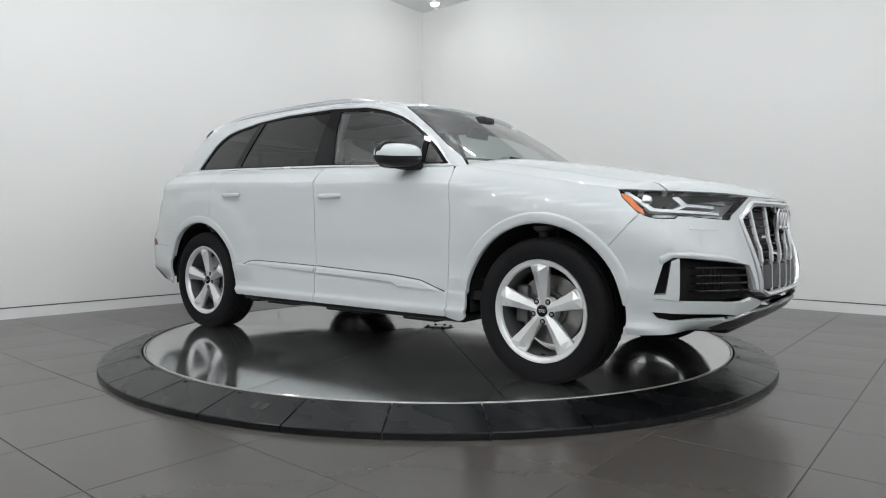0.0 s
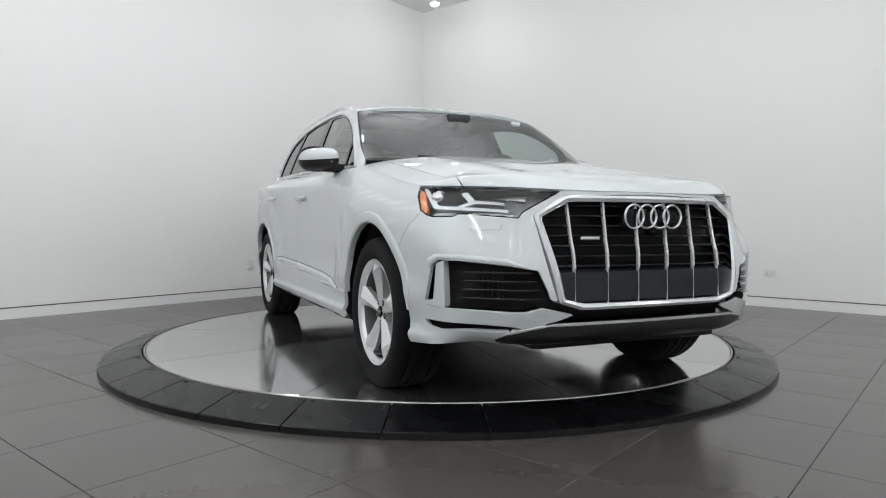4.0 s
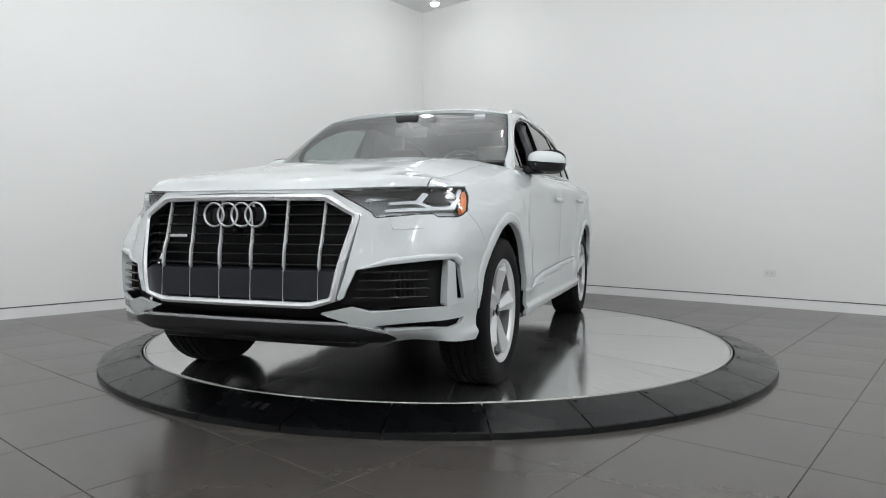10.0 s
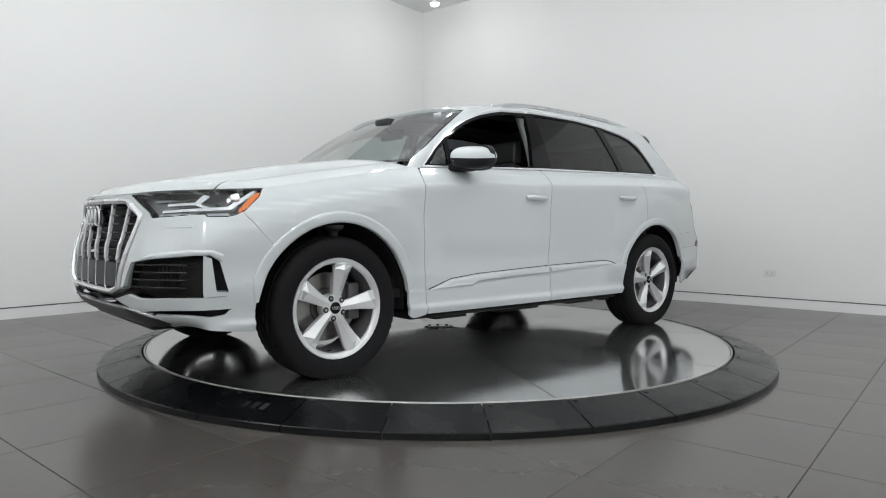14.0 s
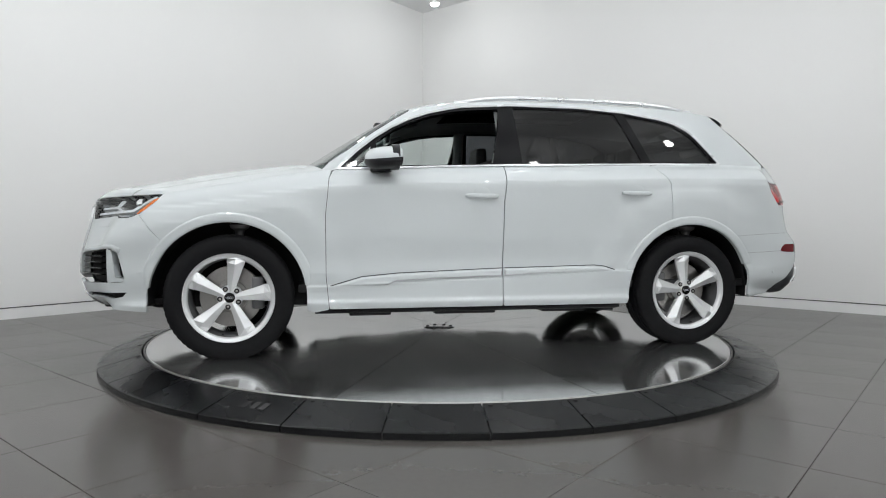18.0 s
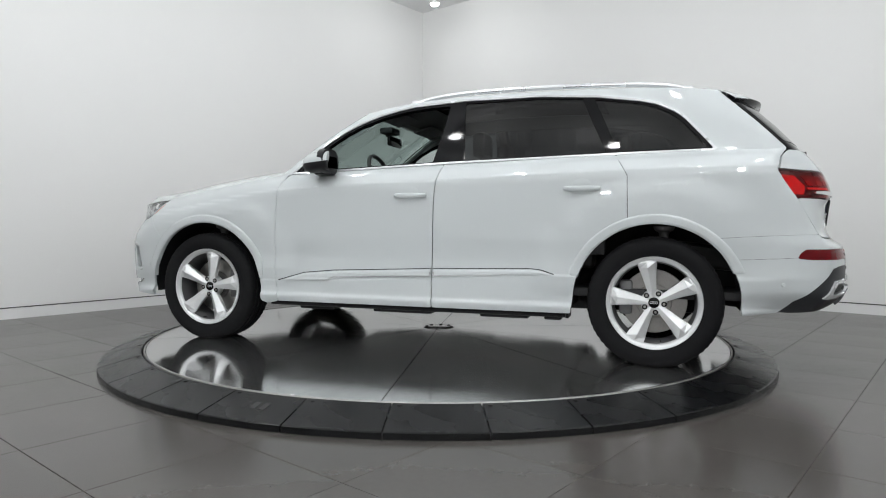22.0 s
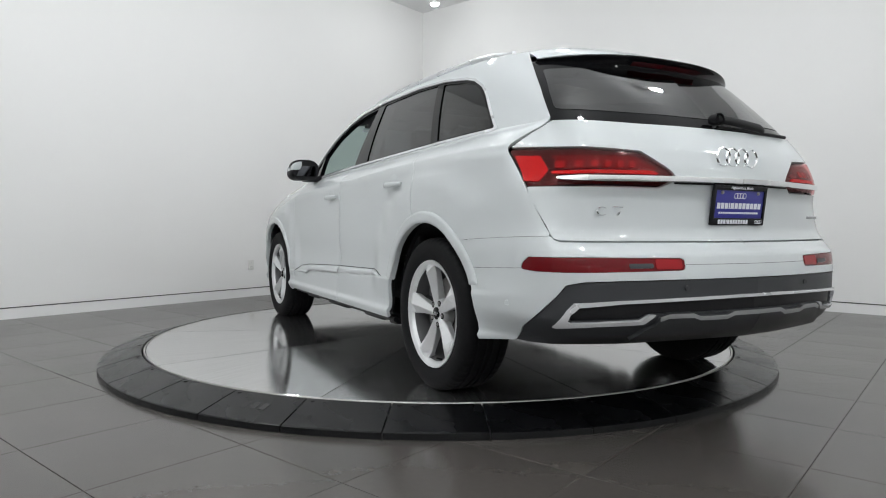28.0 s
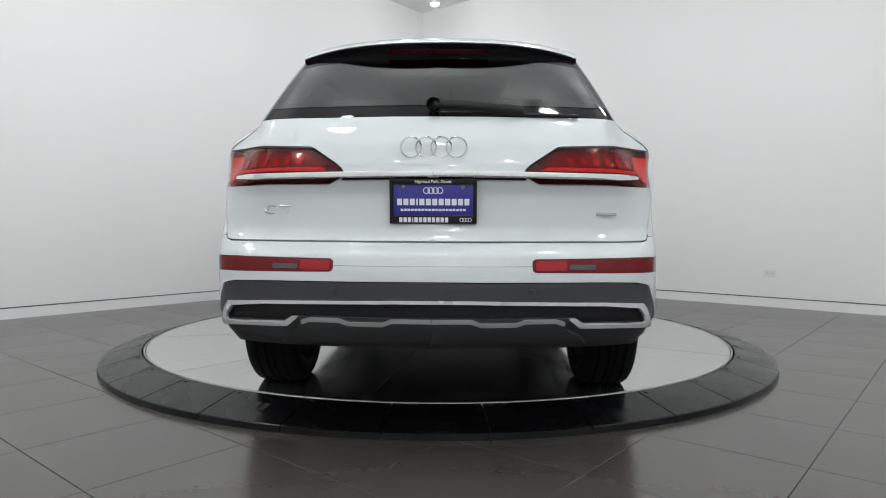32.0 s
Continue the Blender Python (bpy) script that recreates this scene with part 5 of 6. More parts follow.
bars([0.018, 0.018, 0.018, 0.006, 0.019, 0.018, 0.018, 0.018, 0.019, 0.018, 0.018, 0.018], 0.0055, 0.024, -0.002, plate, WHITEPRINT)
bars([0.010] * 19, 0.0028, 0.008, -0.031, plate, WHITEPRINT)
bars([0.012, 0.012, 0.012, 0.004, 0.013, 0.012, 0.012, 0.012, 0.012, 0.012, 0.012, 0.012], 0.004, 0.018, -0.0675, plate, WHITEPRINT, -0.0112, 0.035)
town = bpy.data.curves.new("town", "FONT")
town.body, town.size, town.align_x, town.align_y, town.extrude, town.offset = "Highland Park, Illinois", 0.0155, "CENTER", "CENTER", 0.0004, 0.0002
town_ob = bpy.data.objects.new("town", town)
town_me = bpy.data.meshes.new_from_object(town_ob)
bpy.data.objects.remove(town_ob)
town_me.materials.append(WHITEPRINT)
town_text = new("print", town_me)
town_text.parent, town_text["label"] = plate, "small white printed words"
town_text.matrix_basis = pose(-0.0108, 0, 0.0730, 90, 0, -90)
for k in range(4):
    part("print_ring", lathe([(0.0095, 0), (0.011, -0.001), (0.0125, 0)], 20, "x", at=(-0.0048, (1.5 - k) * 0.0165, 0.040)), WHITEPRINT, plate)
    part("print_ring", lathe([(0.0055, 0), (0.0065, -0.001), (0.0075, 0)], 16, "x", at=(-0.0112, -0.105 - k * 0.010, -0.0675)), WHITEPRINT, plate)
for dx in (-0.11, 0.11):
    part("plate_screw", lathe([(0, -0.006), (0.006, -0.005), (0.008, 0)], 12, "x", at=(-0.004, dx, 0.052)), STEEL, plate)
part("plate_lamp_housing", box(0.05, 0.30, 0.014, (-2.50, 0, 0.985), 0.004), GLOSS, gate)

# rear spoiler with black underside, and brake lamp
def spoiler_points(front, v, under):
    y = v * 0.615
    tail_x = -2.135 + 0.200 * abs(v) ** 2.6
    lead_x = -1.93 + 0.07 * abs(v) ** 2
    zt = 1.584 - 0.020 * abs(v) ** 3.0
    zl = float(ROOF_Z(lead_x)) - ROOF_DROP * abs(v) ** 3.4 - 0.003
    return y, lead_x, tail_x, zl, zt


top_v, top_f, bot_v = [], [], []
NV, NX = 41, 9
for i in range(NV):
    v = -1 + 2 * i / (NV - 1)
    y, xl, xt, zl, zt = spoiler_points(0, v, 0)
    for j in range(NX):
        s = j / (NX - 1)
        top_v.append((xl + (xt - xl) * s, y, zl + (zt - zl) * (0.72 * s + 0.28 * s * s) - 0.012 * max(0, s - 0.85) / 0.15 * 0.3))
    gx_ = float(GATE(1.485)) if abs(v) < 0.4 else float(GATE(1.485)) + (float(GATE_EX(1.52)) - float(GATE(1.485))) * ((abs(v) - 0.4) / 0.6) ** 1.5
    bot_v.append([(xt, y, zt), (xt + 0.006, y, zt - 0.014), (xt + 0.05, y, zt - 0.04), (gx_ + 0.03, y * 0.985, 1.458 + 0.030 * abs(v) ** 3)])
faces_t = [(i * NX + j, i * NX + j + 1, (i + 1) * NX + j + 1, (i + 1) * NX + j) for i in range(NV - 1) for j in range(NX - 1)]
spoiler = mesh_object("roof_spoiler", top_v, [f[::-1] for f in faces_t], PAINT, car, "white roof spoiler with a gloss black underside", True)
flat_b = [p for r in bot_v for p in r]
mesh_object("spoiler_underside", flat_b, [(i * 4 + j, i * 4 + j + 1, i * 4 + 5 + j, i * 4 + 4 + j) for i in range(NV - 1) for j in range(3)], GLOSS, spoiler, "", True)
brake = [(p[0] - 0.001, p[1], p[2] - 0.012) for p in (bot_v[i][1] for i in range(13, 28))] + [(p[0] + 0.022, p[1], p[2] - 0.026) for p in (bot_v[i][1] for i in range(13, 28))]
mesh_object("brake_lamp", brake, [(i, i + 1, 16 + i, 15 + i) for i in range(14)], DARKRED, spoiler, "thin dark red third brake lamp")

# rear wiper
wiper = part("rear_wiper", tube([(-2.385, 0.005, 1.262), (-2.40, 0.0, 1.275), (-2.395, -0.10, 1.272), (-2.38, -0.30, 1.258), (-2.365, -0.34, 1.252)], 0.013, 10, flat=1.5), BLACK, car, "black rear wiper arm")
part("wiper_blade", tube([(-2.385, -0.02, 1.243), (-2.372, -0.25, 1.242), (-2.325, -0.56, 1.240)], 0.008, 8), BLACK, wiper)
part("wiper_pivot", lathe([(0, 0.03), (0.02, 0.028), (0.027, 0.01), (0.028, -0.02)], 20, "x", at=(-2.40, 0.004, 1.272)), BLACK, wiper)

# roof rails
for side in (1, -1):
    pts = []
    for i in range(31):
        s = i / 30
        x = 0.05 - 1.72 * s
        z0 = float(ROOF_Z(x)) - ROOF_DROP
        lift = 0.030 * (1 - abs(2 * s - 1) ** 7) + 0.006
        pts.append((x, side * (UPPER.y_at(x, z0) - 0.045), z0 + lift))
    rail = part("roof_rail", tube(pts, 0.0125, 10, flat=1.25), SATIN, car, "satin aluminium roof rail")
    for k in (0, 1):
        x = 0.03 - 1.68 * k
        z0 = float(ROOF_Z(x)) - ROOF_DROP
        part("rail_foot", box(0.10, 0.024, 0.03, (x, side * (UPPER.y_at(x, z0) - 0.045), z0 + 0.010), 0.008), SATIN, rail)


# door mirrors
def mirror_shell(z_lo, z_hi, rows, side, grow=0.0):
    cx, cy, cz, ax, ay, az = 0.585, 0.985, 1.220, 0.115, 0.114, 0.070
    b = bmesh.new()
    grid = []
    for i in range(rows + 1):
        z = z_lo + (z_hi - z_lo) * i / rows
        t = min(1, abs(z) ** 2.6)
        r = (1 - t) ** (1 / 2.6)
        ring = []
        for k in range(36):
            a = 2 * math.pi * k / 36
            c, s = math.cos(a), math.sin(a)
            px, py = math.copysign(abs(c) ** 0.75, c) * r, math.copysign(abs(s) ** 0.75, s) * r
            px = max(px, -0.62)
            lean = -0.42 * py
            ring.append(b.verts.new((cx + (ax + grow) * px - 0.03 * (py + 0.2), side * (cy + (ay + grow) * py), cz + (az + grow) * (z + 0.16 * px * -1 + lean * 0.3))))
        grid.append(ring)
    for r0, r1 in zip(grid, grid[1:]):
        for k in range(36):
            b.faces.new((r0[k], r0[(k + 1) % 36], r1[(k + 1) % 36], r1[k]))
    b.faces.new(grid[0][::-1])
    b.faces.new(grid[-1])
    bmesh.ops.remove_doubles(b, verts=b.verts, dist=1e-5)
    return b


for side in (1, -1):
    mir = part("door_mirror", mirror_shell(-0.98, -0.03, 8, side), BLACK, car, "door mirror with white cap and black lower shell")
    part("mirror_cap", mirror_shell(0.0, 0.985, 10, side), PAINT, mir, "white upper mirror cap")
    part("mirror_seam", mirror_shell(-0.04, 0.01, 1, side, -0.002), GLOSS, mir)
    arm = bmesh.new()
    arm = prism([(0.66, 0.83), (0.53, 0.83), (0.53, 0.90), (0.545, 0.97), (0.63, 0.97), (0.66, 0.90)], 0.045, "z", 1.142, 0.008, arm)
    if side < 0:
        bmesh.ops.scale(arm, vec=(1, -1, 1), verts=arm.verts)
    part("mirror_arm", arm, BLACK, mir)
    rim_pts = [(side * (0.985 + 0.111 * math.copysign(abs(math.cos(a)) ** 0.75, math.cos(a))), 1.223 + 0.077 * math.copysign(abs(math.sin(a)) ** 0.75, math.sin(a))) for a in np.linspace(0, 2 * math.pi, 40, endpoint=False)]
    part("mirror_bezel", prism(rim_pts, 0.045, "x", 0.502, 0.006), BLACK, mir, "black rim round the mirror glass")
    g = box(0.004, 0.165, 0.105, (0.5, side * 0.985, 1.228), 0.0, turn=pose(0, 0, 0, 0, 9, 0))
    part("mirror_glass", g, DIMMIRROR, mir, "mirror glass")
    part("mirror_lens_strip", tube([(0.70, side * 0.93, 1.196), (0.675, side * 1.02, 1.196), (0.62, side * 1.082, 1.200)], 0.004, 6), LAMPGREY, mir, "thin grey indicator strip")

# ---- the car: wheels ----
TYRE_R, TYRE_Y = 0.377, 0.814


def build_tyre():
    b = bmesh.new()
    n = 180
    half = [(0.250, 0.095), (0.2655, 0.108), (0.268, 0.1155), (0.275, 0.1165), (0.290, 0.1235), (0.312, 0.1275), (0.335, 0.1255), (0.352, 0.120), (0.364, 0.112), (0.3715, 0.099), (0.375, 0.086),
            (0.3755, 0.068), (0.367, 0.066), (0.367, 0.058), (0.3765, 0.056), (0.377, 0.024), (0.368, 0.022), (0.368, 0.010), (0.377, 0.008)]
    prof = half + [(r, -h) for r, h in half[::-1]]
    rows = []
    for i in range(n):
        a = 2 * math.pi * i / n
        cut = 0.004 if i % 3 == 0 else 0.0
        row = []
        for j, (r, h) in enumerate(prof):
            rr = r - cut if 0.3625 < r < 0.376 and abs(h) > 0.06 else r
            row.append(b.verts.new((rr * math.cos(a), h, rr * math.sin(a))))
        rows.append(row)
    for i in range(n):
        r0, r1 = rows[i], rows[(i + 1) % n]
        for j in range(len(prof) - 1):
            b.faces.new((r0[j], r0[j + 1], r1[j + 1], r1[j]))
    return b


def build_spoke():
    """One broad spoke, ridged along its length, pointing along +x; outside is +y."""
    b = bmesh.new()
    stations = [(0.028, 0.014, 0.082, 0.003), (0.050, 0.021, 0.085, 0.008), (0.075, 0.0265, 0.089, 0.012), (0.14, 0.037, 0.098, 0.016), (0.185, 0.0455, 0.107, 0.019), (0.203, 0.0505, 0.111, 0.020), (0.232, 0.0535, 0.108, 0.006), (0.247, 0.048, 0.106, 0.001)]
    rows = []
    for r, w, h, ridge in stations:
        pts = [(-w * 0.85, h - 0.05), (-w, h - ridge * 1.35), (-w * 0.94, h - ridge * 1.0), (-w * 0.04, h + ridge * 0.5), (w * 0.06, h + ridge * 0.48), (w * 0.92, h - ridge * 0.75), (w, h - ridge * 1.1), (w * 0.85, h - 0.05)]
        rows.append([b.verts.new((r, hh, z)) for z, hh in pts])
    for r0, r1 in zip(rows, rows[1:]):
        for k in range(7):
            b.faces.new((r0[k], r0[k + 1], r1[k + 1], r1[k]))
        b.faces.new((r0[7], r0[0], r1[0], r1[7]))
    b.faces.new(rows[0])
    b.faces.new(rows[-1])
    return b


def build_wheel(turn):
    root = part("wheel", lathe([(0.2335, 0.0895), (0.238, 0.1035), (0.243, 0.1075), (0.2595, 0.1145), (0.2635, 0.1150), (0.2655, 0.110)], 96, "y"), ALLOY, None, "silver five-spoke alloy wheel with a black tyre")
    part("barrel", lathe([(0.236, -0.105), (0.228, -0.08), (0.222, 0.0), (0.228, 0.06), (0.234, 0.090)], 96, "y"), BARREL, root, "dark grey inside of the rim")
    part("tyre", build_tyre(), RUBBER, root, "black rubber tyre", angle=50)
    for k in range(5):
        m = pose(0, 0, 0, 0, -(turn + 72 * k), 0)
        b = build_spoke()
        bmesh.ops.transform(b, matrix=m, verts=b.verts)
        part("spoke", b, ALLOY, root, smooth=False)
        a = radians(turn + 36 + 72 * k)
        pocket = lathe([(0.0, 0.0805), (0.0150, 0.0808), (0.0158, 0.0785)], 18, "y", at=(0.056 * math.cos(a), 0, 0.056 * math.sin(a)))
        part("lug_pocket", pocket, BLACK, root)
        part("lug_bolt", lathe([(0, 0.0845), (0.0055, 0.084), (0.0085, 0.0825), (0.0085, 0.080)], 6, "y", at=(0.056 * math.cos(a), 0, 0.056 * math.sin(a))), STEEL, root)
    part("hub", lathe([(0.030, 0.080), (0.037, 0.081), (0.066, 0.079), (0.071, 0.075), (0.074, 0.060), (0.074, 0.02)], 60, "y"), ALLOY, root)
    cap = part("centre_cap", lathe([(0, 0.088), (0.027, 0.0875), (0.0305, 0.085), (0.0305, 0.075)], 36, "y"), GLOSS, root, "black centre cap with four small rings")
    for k in range(4):
        part("cap_ring", lathe([(0.0058, 0.0882), (0.0067, 0.0888), (0.0076, 0.0882)], 16, "y", at=((k - 1.5) * 0.0098, 0, 0)), SATIN, cap)
    part("valve", tube([(0.226 * math.cos(radians(turn + 180)), 0.07, 0.226 * math.sin(radians(turn + 180))), (0.218 * math.cos(radians(turn + 180)), 0.10, 0.218 * math.sin(radians(turn + 180)))], 0.004, 8), BLACK, root)
    return root


def build_brake(parent, at, side, lead):
    b = lathe([(0.07, 0.030), (0.095, 0.030), (0.10, 0.018), (0.182, 0.018), (0.184, 0.016), (0.184, -0.012)], 64, "y")
    disc = part("brake_disc", b, STEEL, parent, "bare steel brake disc")
    disc.matrix_basis = pose(*at) if side > 0 else pose(*at) @ Matrix.Diagonal((1, -1, 1, 1))
    c = box(0.075, 0.075, 0.20, (lead * 0.158, side * 0.012, 0.02), 0.018)
    cal = part("brake_caliper", c, CALIPER, parent, "grey cast brake caliper")
    cal.matrix_basis = pose(*at)
    part("hub_carrier", lathe([(0, 0.035), (0.07, 0.03), (0.075, 0.0)], 30, "y"), CALIPER, parent).matrix_basis = disc.matrix_basis


def place_wheels():
    """Four wheels; the outside of a wheel built above is +y, so the right ones are turned about."""
    for x, side, turn in ((HALF_BASE, 1, 100), (-HALF_BASE, 1, 80), (HALF_BASE, -1, 88), (-HALF_BASE, -1, 84)):
        w = build_wheel(turn)
        w.parent = car
        w.matrix_basis = pose(x, side * (TYRE_Y + (0.010 if x > 0 else 0.0)), HUB_Z, 0, 0, 0 if side > 0 else 180)
        build_brake(car, (x, side * (TYRE_Y - 0.02), HUB_Z), side, -1 if x > 0 else 1)
        arc = lathe([(0.468, 0.07), (0.474, 0.0), (0.474, -0.30), (0.0, -0.30)], 40, "y", arc=(-6, 186))
        if side < 0:
            bmesh.ops.scale(arc, vec=(1, -1, 1), verts=arc.verts)
        bmesh.ops.translate(arc, vec=(x, side * TYRE_Y, HUB_Z), verts=arc.verts)
        part("wheel_well", arc, LINER, car, "black felt wheel-well liner")
        strut = tube([(x - 0.02, side * 0.62, 0.40), (x - 0.03, side * 0.66, 0.62), (x - 0.03, side * 0.68, 0.80)], 0.035, 10)
        part("suspension_strut", strut, BLACK, car)
        part("control_arm", tube([(x - 0.03, side * 0.30, 0.30), (x, side * 0.72, 0.30)], 0.028, 8), CALIPER, car)


place_wheels()

# ---- the car: underside and cabin ----
pan = bmesh.new()
pan = box(1.95, 1.72, 0.05, (0, 0, 0.285), 0.015, pan)
pan = box(3.80, 1.02, 0.14, (0.12, 0, 0.345), 0.03, pan)
pan = box(0.50, 1.02, 0.05, (2.05, 0, 0.312), 0.02, pan)
pan = box(0.24, 1.30, 0.04, (2.04, 0, 0.335), 0.015, pan)
pan = box(0.40, 1.10, 0.05, (-2.18, 0, 0.40), 0.02, pan)
part("underbody", pan, BLACK, car, "black underbody covers")
part("exhaust_box", box(0.30, 0.80, 0.14, (-2.16, 0, 0.40), 0.05), CALIPER, car, "dull grey silencer")
part("tow_bracket", box(0.12, 0.20, 0.05, (-2.42, 0.0, 0.385), 0.01), BLACK, car)
for side in (1, -1):
    part("sill_edge", tube([(1.0, side * 0.895, 0.283), (0.0, side * 0.895, 0.281), (-1.0, side * 0.895, 0.283)], 0.016, 8), BLACK, car)
inner = panel(LOWER, "side", [(1.86, 0.30), (1.86, 0.95)] + [(x, z - 0.02) for x, z in top_edge(1.8, -2.0, 12)] + [(-2.10, 1.15), (-2.2, 0.95), (-2.25, 0.70), (-1.9, 0.42), (-1.9, 0.30)],
              arches=[(HALF_BASE, 0.46), (-HALF_BASE, 0.46)], step=0.03, lift=-0.035, depth=0)
both_sides("inner_panel", inner, CABIN, car)
ncap = panel(LOWER, "nose", [(("y", -0.1), 0.952), (("y", 0.44), 0.952), (("y", 0.75), 0.962), (1.9, 0.97), (1.95, 0.9), (("y", 0.5), 0.935), (("y", -0.1), 0.935)], step=0.015, lift=-0.02, depth=0, sym=True)
add_skin("nose_seal", *ncap, BLACK, car)
gcap = panel(LOWER, "tail", [(("y", -0.1), 0.77), (("y", 0.7), 0.77), (-2.25, 0.85), (-2.17, 1.0), (-2.10, 1.13), (-2.13, 1.24), (("y", 0.4), 1.232), (("y", -0.1), 1.228)], step=0.03, lift=-0.045, depth=0, sym=True)
add_skin("gate_lining", *gcap, CABIN, car)
shelf = panel(LOWER, "tail", [(("y", -0.1), 0.79), (("y", 0.80), 0.79), (-2.28, 0.80), (-2.2, 0.66), (-2.2, 0.55), (("y", -0.1), 0.55)], step=0.02, lift=-0.05, depth=0, sym=True)
add_skin("gate_seal", *shelf, BLACK, car)
lining = panel(UPPER, "side", frame_outline, holes=[DLO], step=0.02, gap=0.004, lift=-0.035, depth=0.0)
both_sides("pillar_lining", lining, LINING, car, "grey cloth pillar lining")
HX, HVV = np.linspace(-1.95, 0.36, 50), np.linspace(0, 1, 16)
HP = roof_points(HX, HVV)
hgx, hgv = np.meshgrid(HX, HVV, indexing="ij")
add_skin("headliner", *clip_grid(HP, np.minimum(0.35 - 0.09 * hgv ** 2 - hgx, -inside_poly(hgx, hgv, [(0.02, -0.5), (0.02, 0.55), (-1.15, 0.58), (-1.15, -0.5)])), -0.045, 0.0, sym=True), LINING, car, "grey cloth headliner")
cab = bmesh.new()
cab = box(3.3, 1.70, 0.05, (-0.55, 0, 0.42), 0.01, cab)
part("cabin_floor", cab, CABIN, car)
part("firewall", box(0.05, 1.62, 0.66, (1.02, 0, 0.76), 0.01), CABIN, car)
dash = bmesh.new()
prof = [(0.95, 1.13), (0.70, 1.165), (0.52, 1.15), (0.44, 1.10), (0.44, 0.98), (0.52, 0.88), (0.56, 0.60), (1.0, 0.60)]
dash = prism([(x, z) for x, z in prof], 1.60, "y", -0.80, 0.02, dash)
part("dashboard", dash, CABIN, car, "black dashboard")
part("console", box(0.9, 0.26, 0.36, (0.10, 0, 0.62), 0.03), CABIN, car)
part("cowl_grille", box(0.10, 1.30, 0.012, (1.085, 0, 1.172), 0.004), BLACK, car)
for y0, y1 in ((0.62, 0.05), (0.08, -0.52)):
    part("wiper_arm", tube([(1.10, y0, 1.180), (1.075, (y0 + y1) / 2, 1.210), (1.06, y1, 1.215)], 0.007, 6), BLACK, car, "black windscreen wiper")
steer = lathe([(0.172, 0.012), (0.180, 0.016), (0.190, 0.012), (0.194, 0.0), (0.190, -0.012), (0.180, -0.016), (0.172, -0.012), (0.168, 0.0), (0.172, 0.012)], 48, "x")
sw = part("steering_wheel", steer, LEATHER, car, "black leather steering wheel")
sw.matrix_basis = pose(0.40, 0.37, 1.150, 0, 24, 0)
part("steering_hub", box(0.05, 0.13, 0.11, (0.01, 0, 0), 0.02), CABIN, sw)
for a in (0, 180, 270):
    part("steering_spoke", tube([(0.01, 0, 0), (0.0, 0.178 * math.cos(radians(a)), 0.178 * math.sin(radians(a)))], 0.013, 8), CABIN, sw)
part("steering_column", tube([(0.43, 0.37, 1.13), (0.66, 0.37, 1.03)], 0.045, 12), CABIN, car)
part("cabin_mirror", box(0.03, 0.24, 0.075, (0.46, 0, 1.46), 0.012), GLOSS, car, "black rear-view mirror")
part("mirror_foot", tube([(0.47, 0, 1.48), (0.54, 0, 1.54)], 0.018, 8), CABIN, car)
part("camera_pod", box(0.11, 0.16, 0.05, (0.50, 0, 1.545), 0.015), CABIN, car)
for y in (0.36, -0.36):
    part("sun_visor", box(0.17, 0.40, 0.018, (0.28, y, 1.575), 0.007, turn=pose(0, 0, 0, 0, 14, 0)), LINING, car, "grey sun visor")


def seat(x, y, w, name="front_seat", tall=1.0):
    s = part(name, box(0.50, w, 0.15, (0, 0, 0.0), 0.05, turn=pose(0, 0, 0, 0, -6, 0), seg=3), LEATHER, car, "black leather seat")
    s.matrix_basis = pose(x, y, 0.64)
    back = box(0.14, w * 0.94, 0.58 * tall, (0, 0, 0.29 * tall), 0.05, turn=pose(0, 0, 0, 0, -16, 0), seg=3)
    bmesh.ops.translate(back, vec=(-0.22, 0, 0.05), verts=back.verts)
    part("backrest", back, LEATHER, s)
    for k in (-1, 1):
        part("side_bolster", tube([(-0.17, k * w * 0.43, 0.10), (-0.27, k * w * 0.42, 0.36), (-0.33, k * w * 0.36, 0.55)], 0.045, 8), LEATHER, s)
    head = box(0.09, 0.25, 0.17, (-0.40, 0, 0.72 * tall), 0.035, seg=3)
    part("headrest", head, LEATHER, s)
    for k in (-1, 1):
        part("headrest_post", tube([(-0.375, k * 0.05, 0.58 * tall), (-0.395, k * 0.05, 0.68 * tall)], 0.006, 6), STEEL, s)
    return s


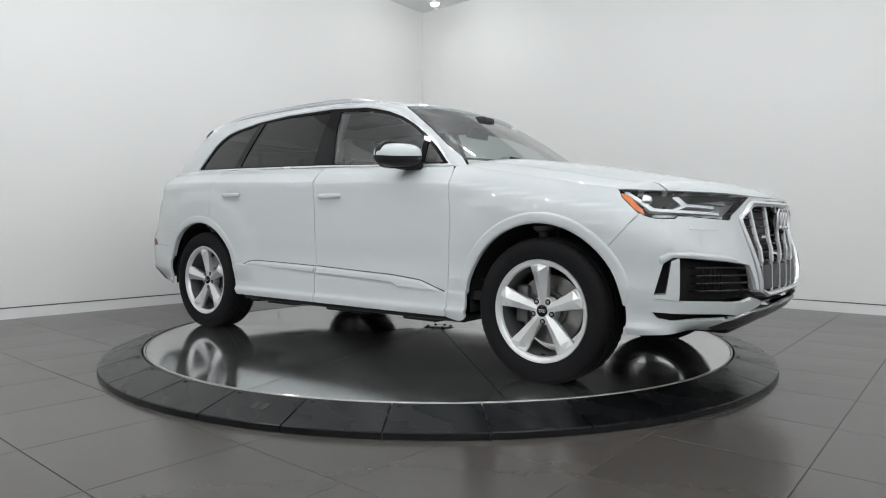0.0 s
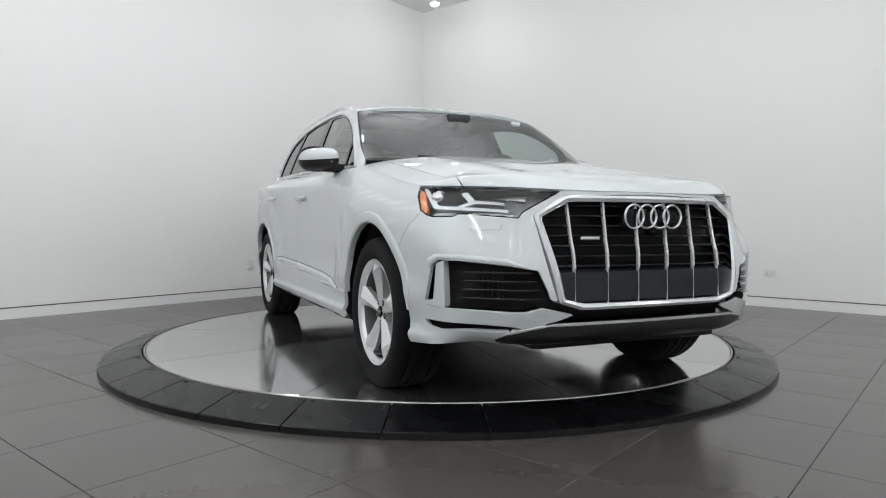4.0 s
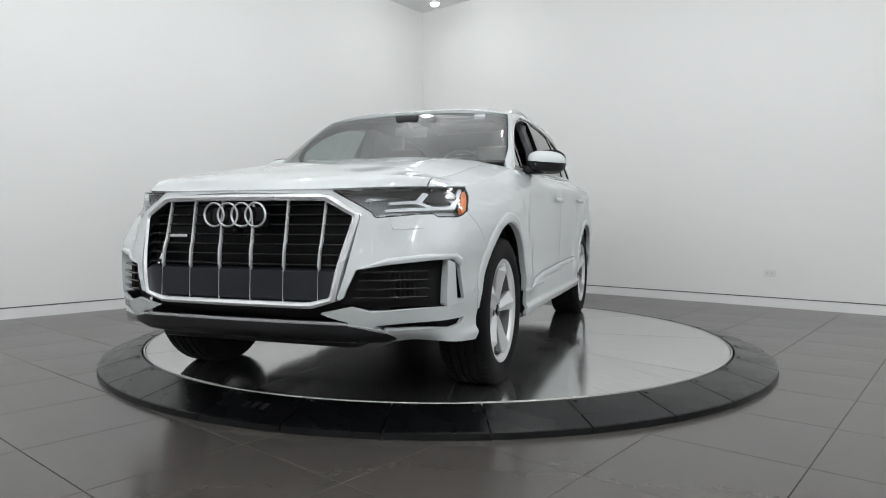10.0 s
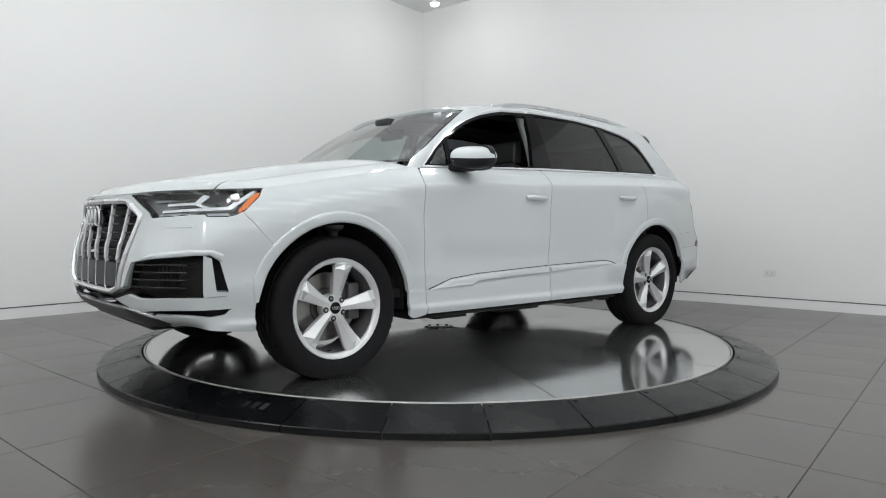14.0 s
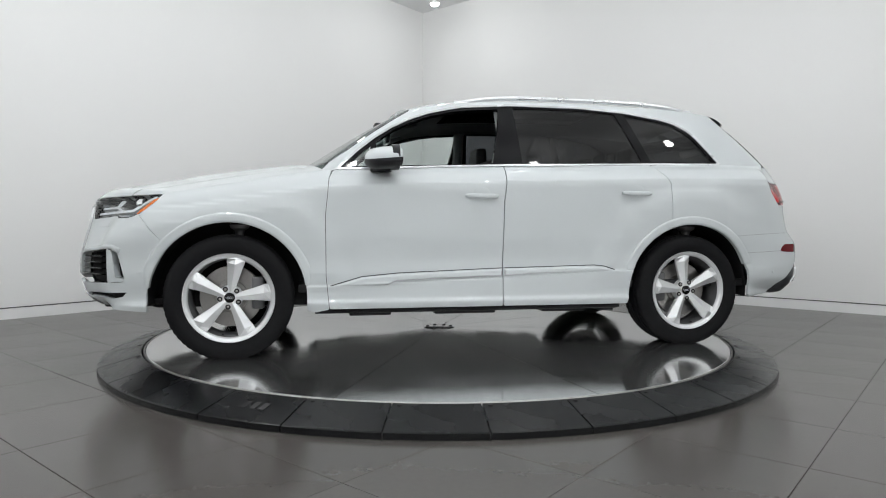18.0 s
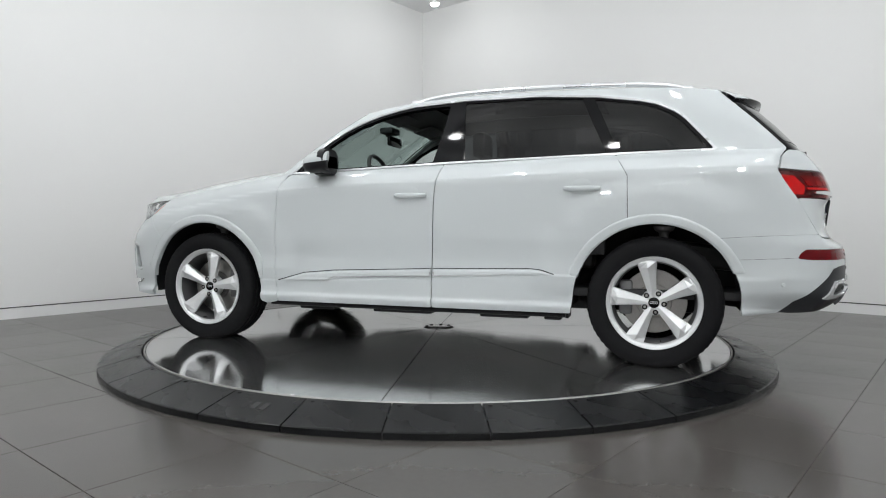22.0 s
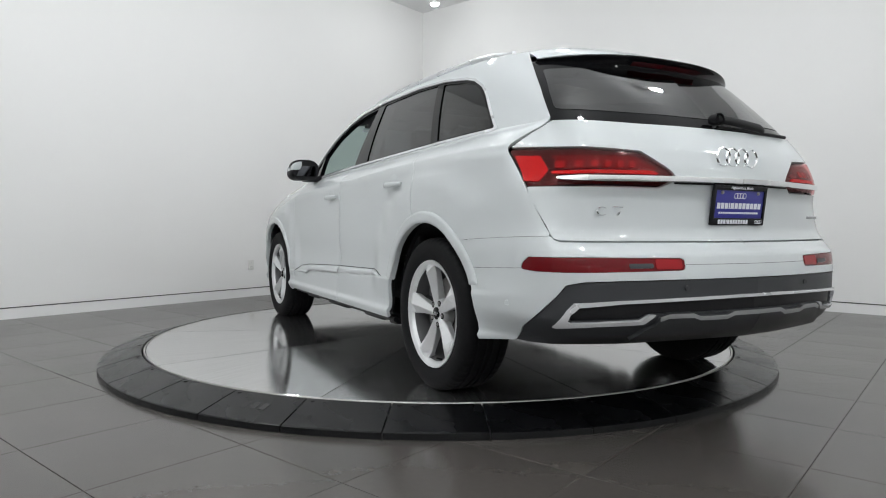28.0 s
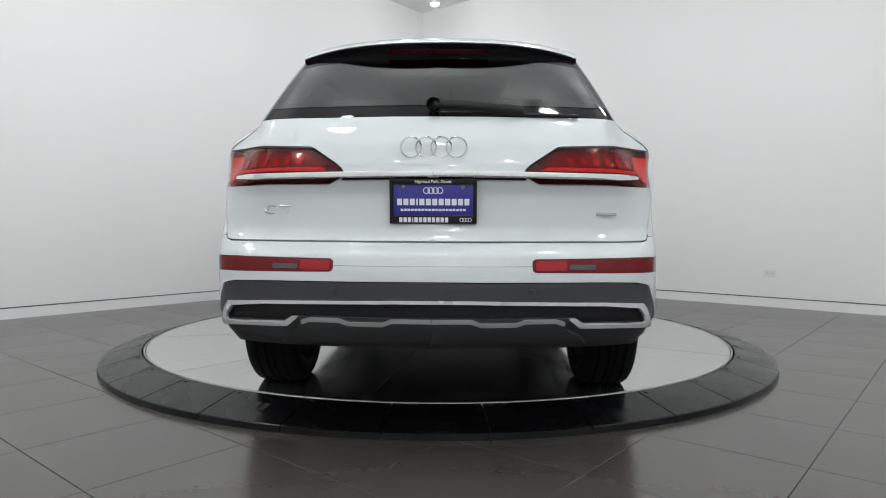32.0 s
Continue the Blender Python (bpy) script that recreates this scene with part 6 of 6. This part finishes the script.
for y in (0.37, -0.37):
    seat(0.05, y, 0.50)
for y in (0.42, 0.0, -0.42):
    seat(-0.90, y, 0.44, "rear_seat", 0.92)
for y in (0.33, -0.33):
    seat(-1.72, y, 0.46, "third_row_seat", 0.86)
for side in (1, -1):
    part("seat_belt", tube([(-0.26, side * 0.665, 1.44), (-0.28, side * 0.70, 1.10), (-0.25, side * 0.66, 0.62)], 0.018, 6, flat=0.2), CABIN, car)
    part("door_lining", box(1.05, 0.05, 0.52, (0.35, side * 0.835, 0.88), 0.02), CABIN, car)
    part("door_lining", box(1.00, 0.05, 0.52, (-0.72, side * 0.835, 0.90), 0.02), CABIN, car)
    part("pillar_trim", tube([(-0.24, side * 0.78, 1.15), (-0.25, side * 0.70, 1.40), (-0.24, side * 0.62, 1.60)], 0.045, 8), LINING, car)

# small things on and under the car
sx, sz = UPPER.x_at(0.50, 1.548) - 0.012, 1.548
part("windscreen_sticker", box(0.0015, 0.075, 0.032, (sx, 0.50, sz), 0.0, turn=None), WHITEPRINT, car, "small white paper sticker behind the windscreen")
for side in (1, -1):
    for x, long in ((0.66, 0.26), (0.05, 0.40), (-0.62, 0.30), (-0.92, 0.10)):
        part("floor_cover", box(long, 0.16, 0.03, (x, side * 0.80, 0.262), 0.008), BLACK, car)
    for x in (HALF_BASE, -HALF_BASE):
        part("bump_stop", lathe([(0.0, 0.74), (0.022, 0.74), (0.030, 0.775), (0.055, 0.79), (0.06, 0.81)], 20, "z", at=(x - 0.05, side * 0.80, 0.0)), CALIPER, car)
    for x in (-1.06,):
        part("mud_flap", box(0.02, 0.14, 0.06, (x - 0.03 if x > 0 else x + 0.06, side * 0.77, 0.285), 0.006), BLACK, car)


def motions():
    """The turntable and the car on it turn together at a steady pace."""
    steps = [0.0, 0.5] + [float(s) for s in range(1, 33)]
    walk(turntable, [(t, pose(0, 0, 0, 0, 0, table_angle(t))) for t in steps])
    walk(car, [(t, pose(0, 0, 0, 0, 0, table_angle(t)) @ pose(*CAR_SHIFT, 0)) for t in steps])


lay_tiles()
motions()
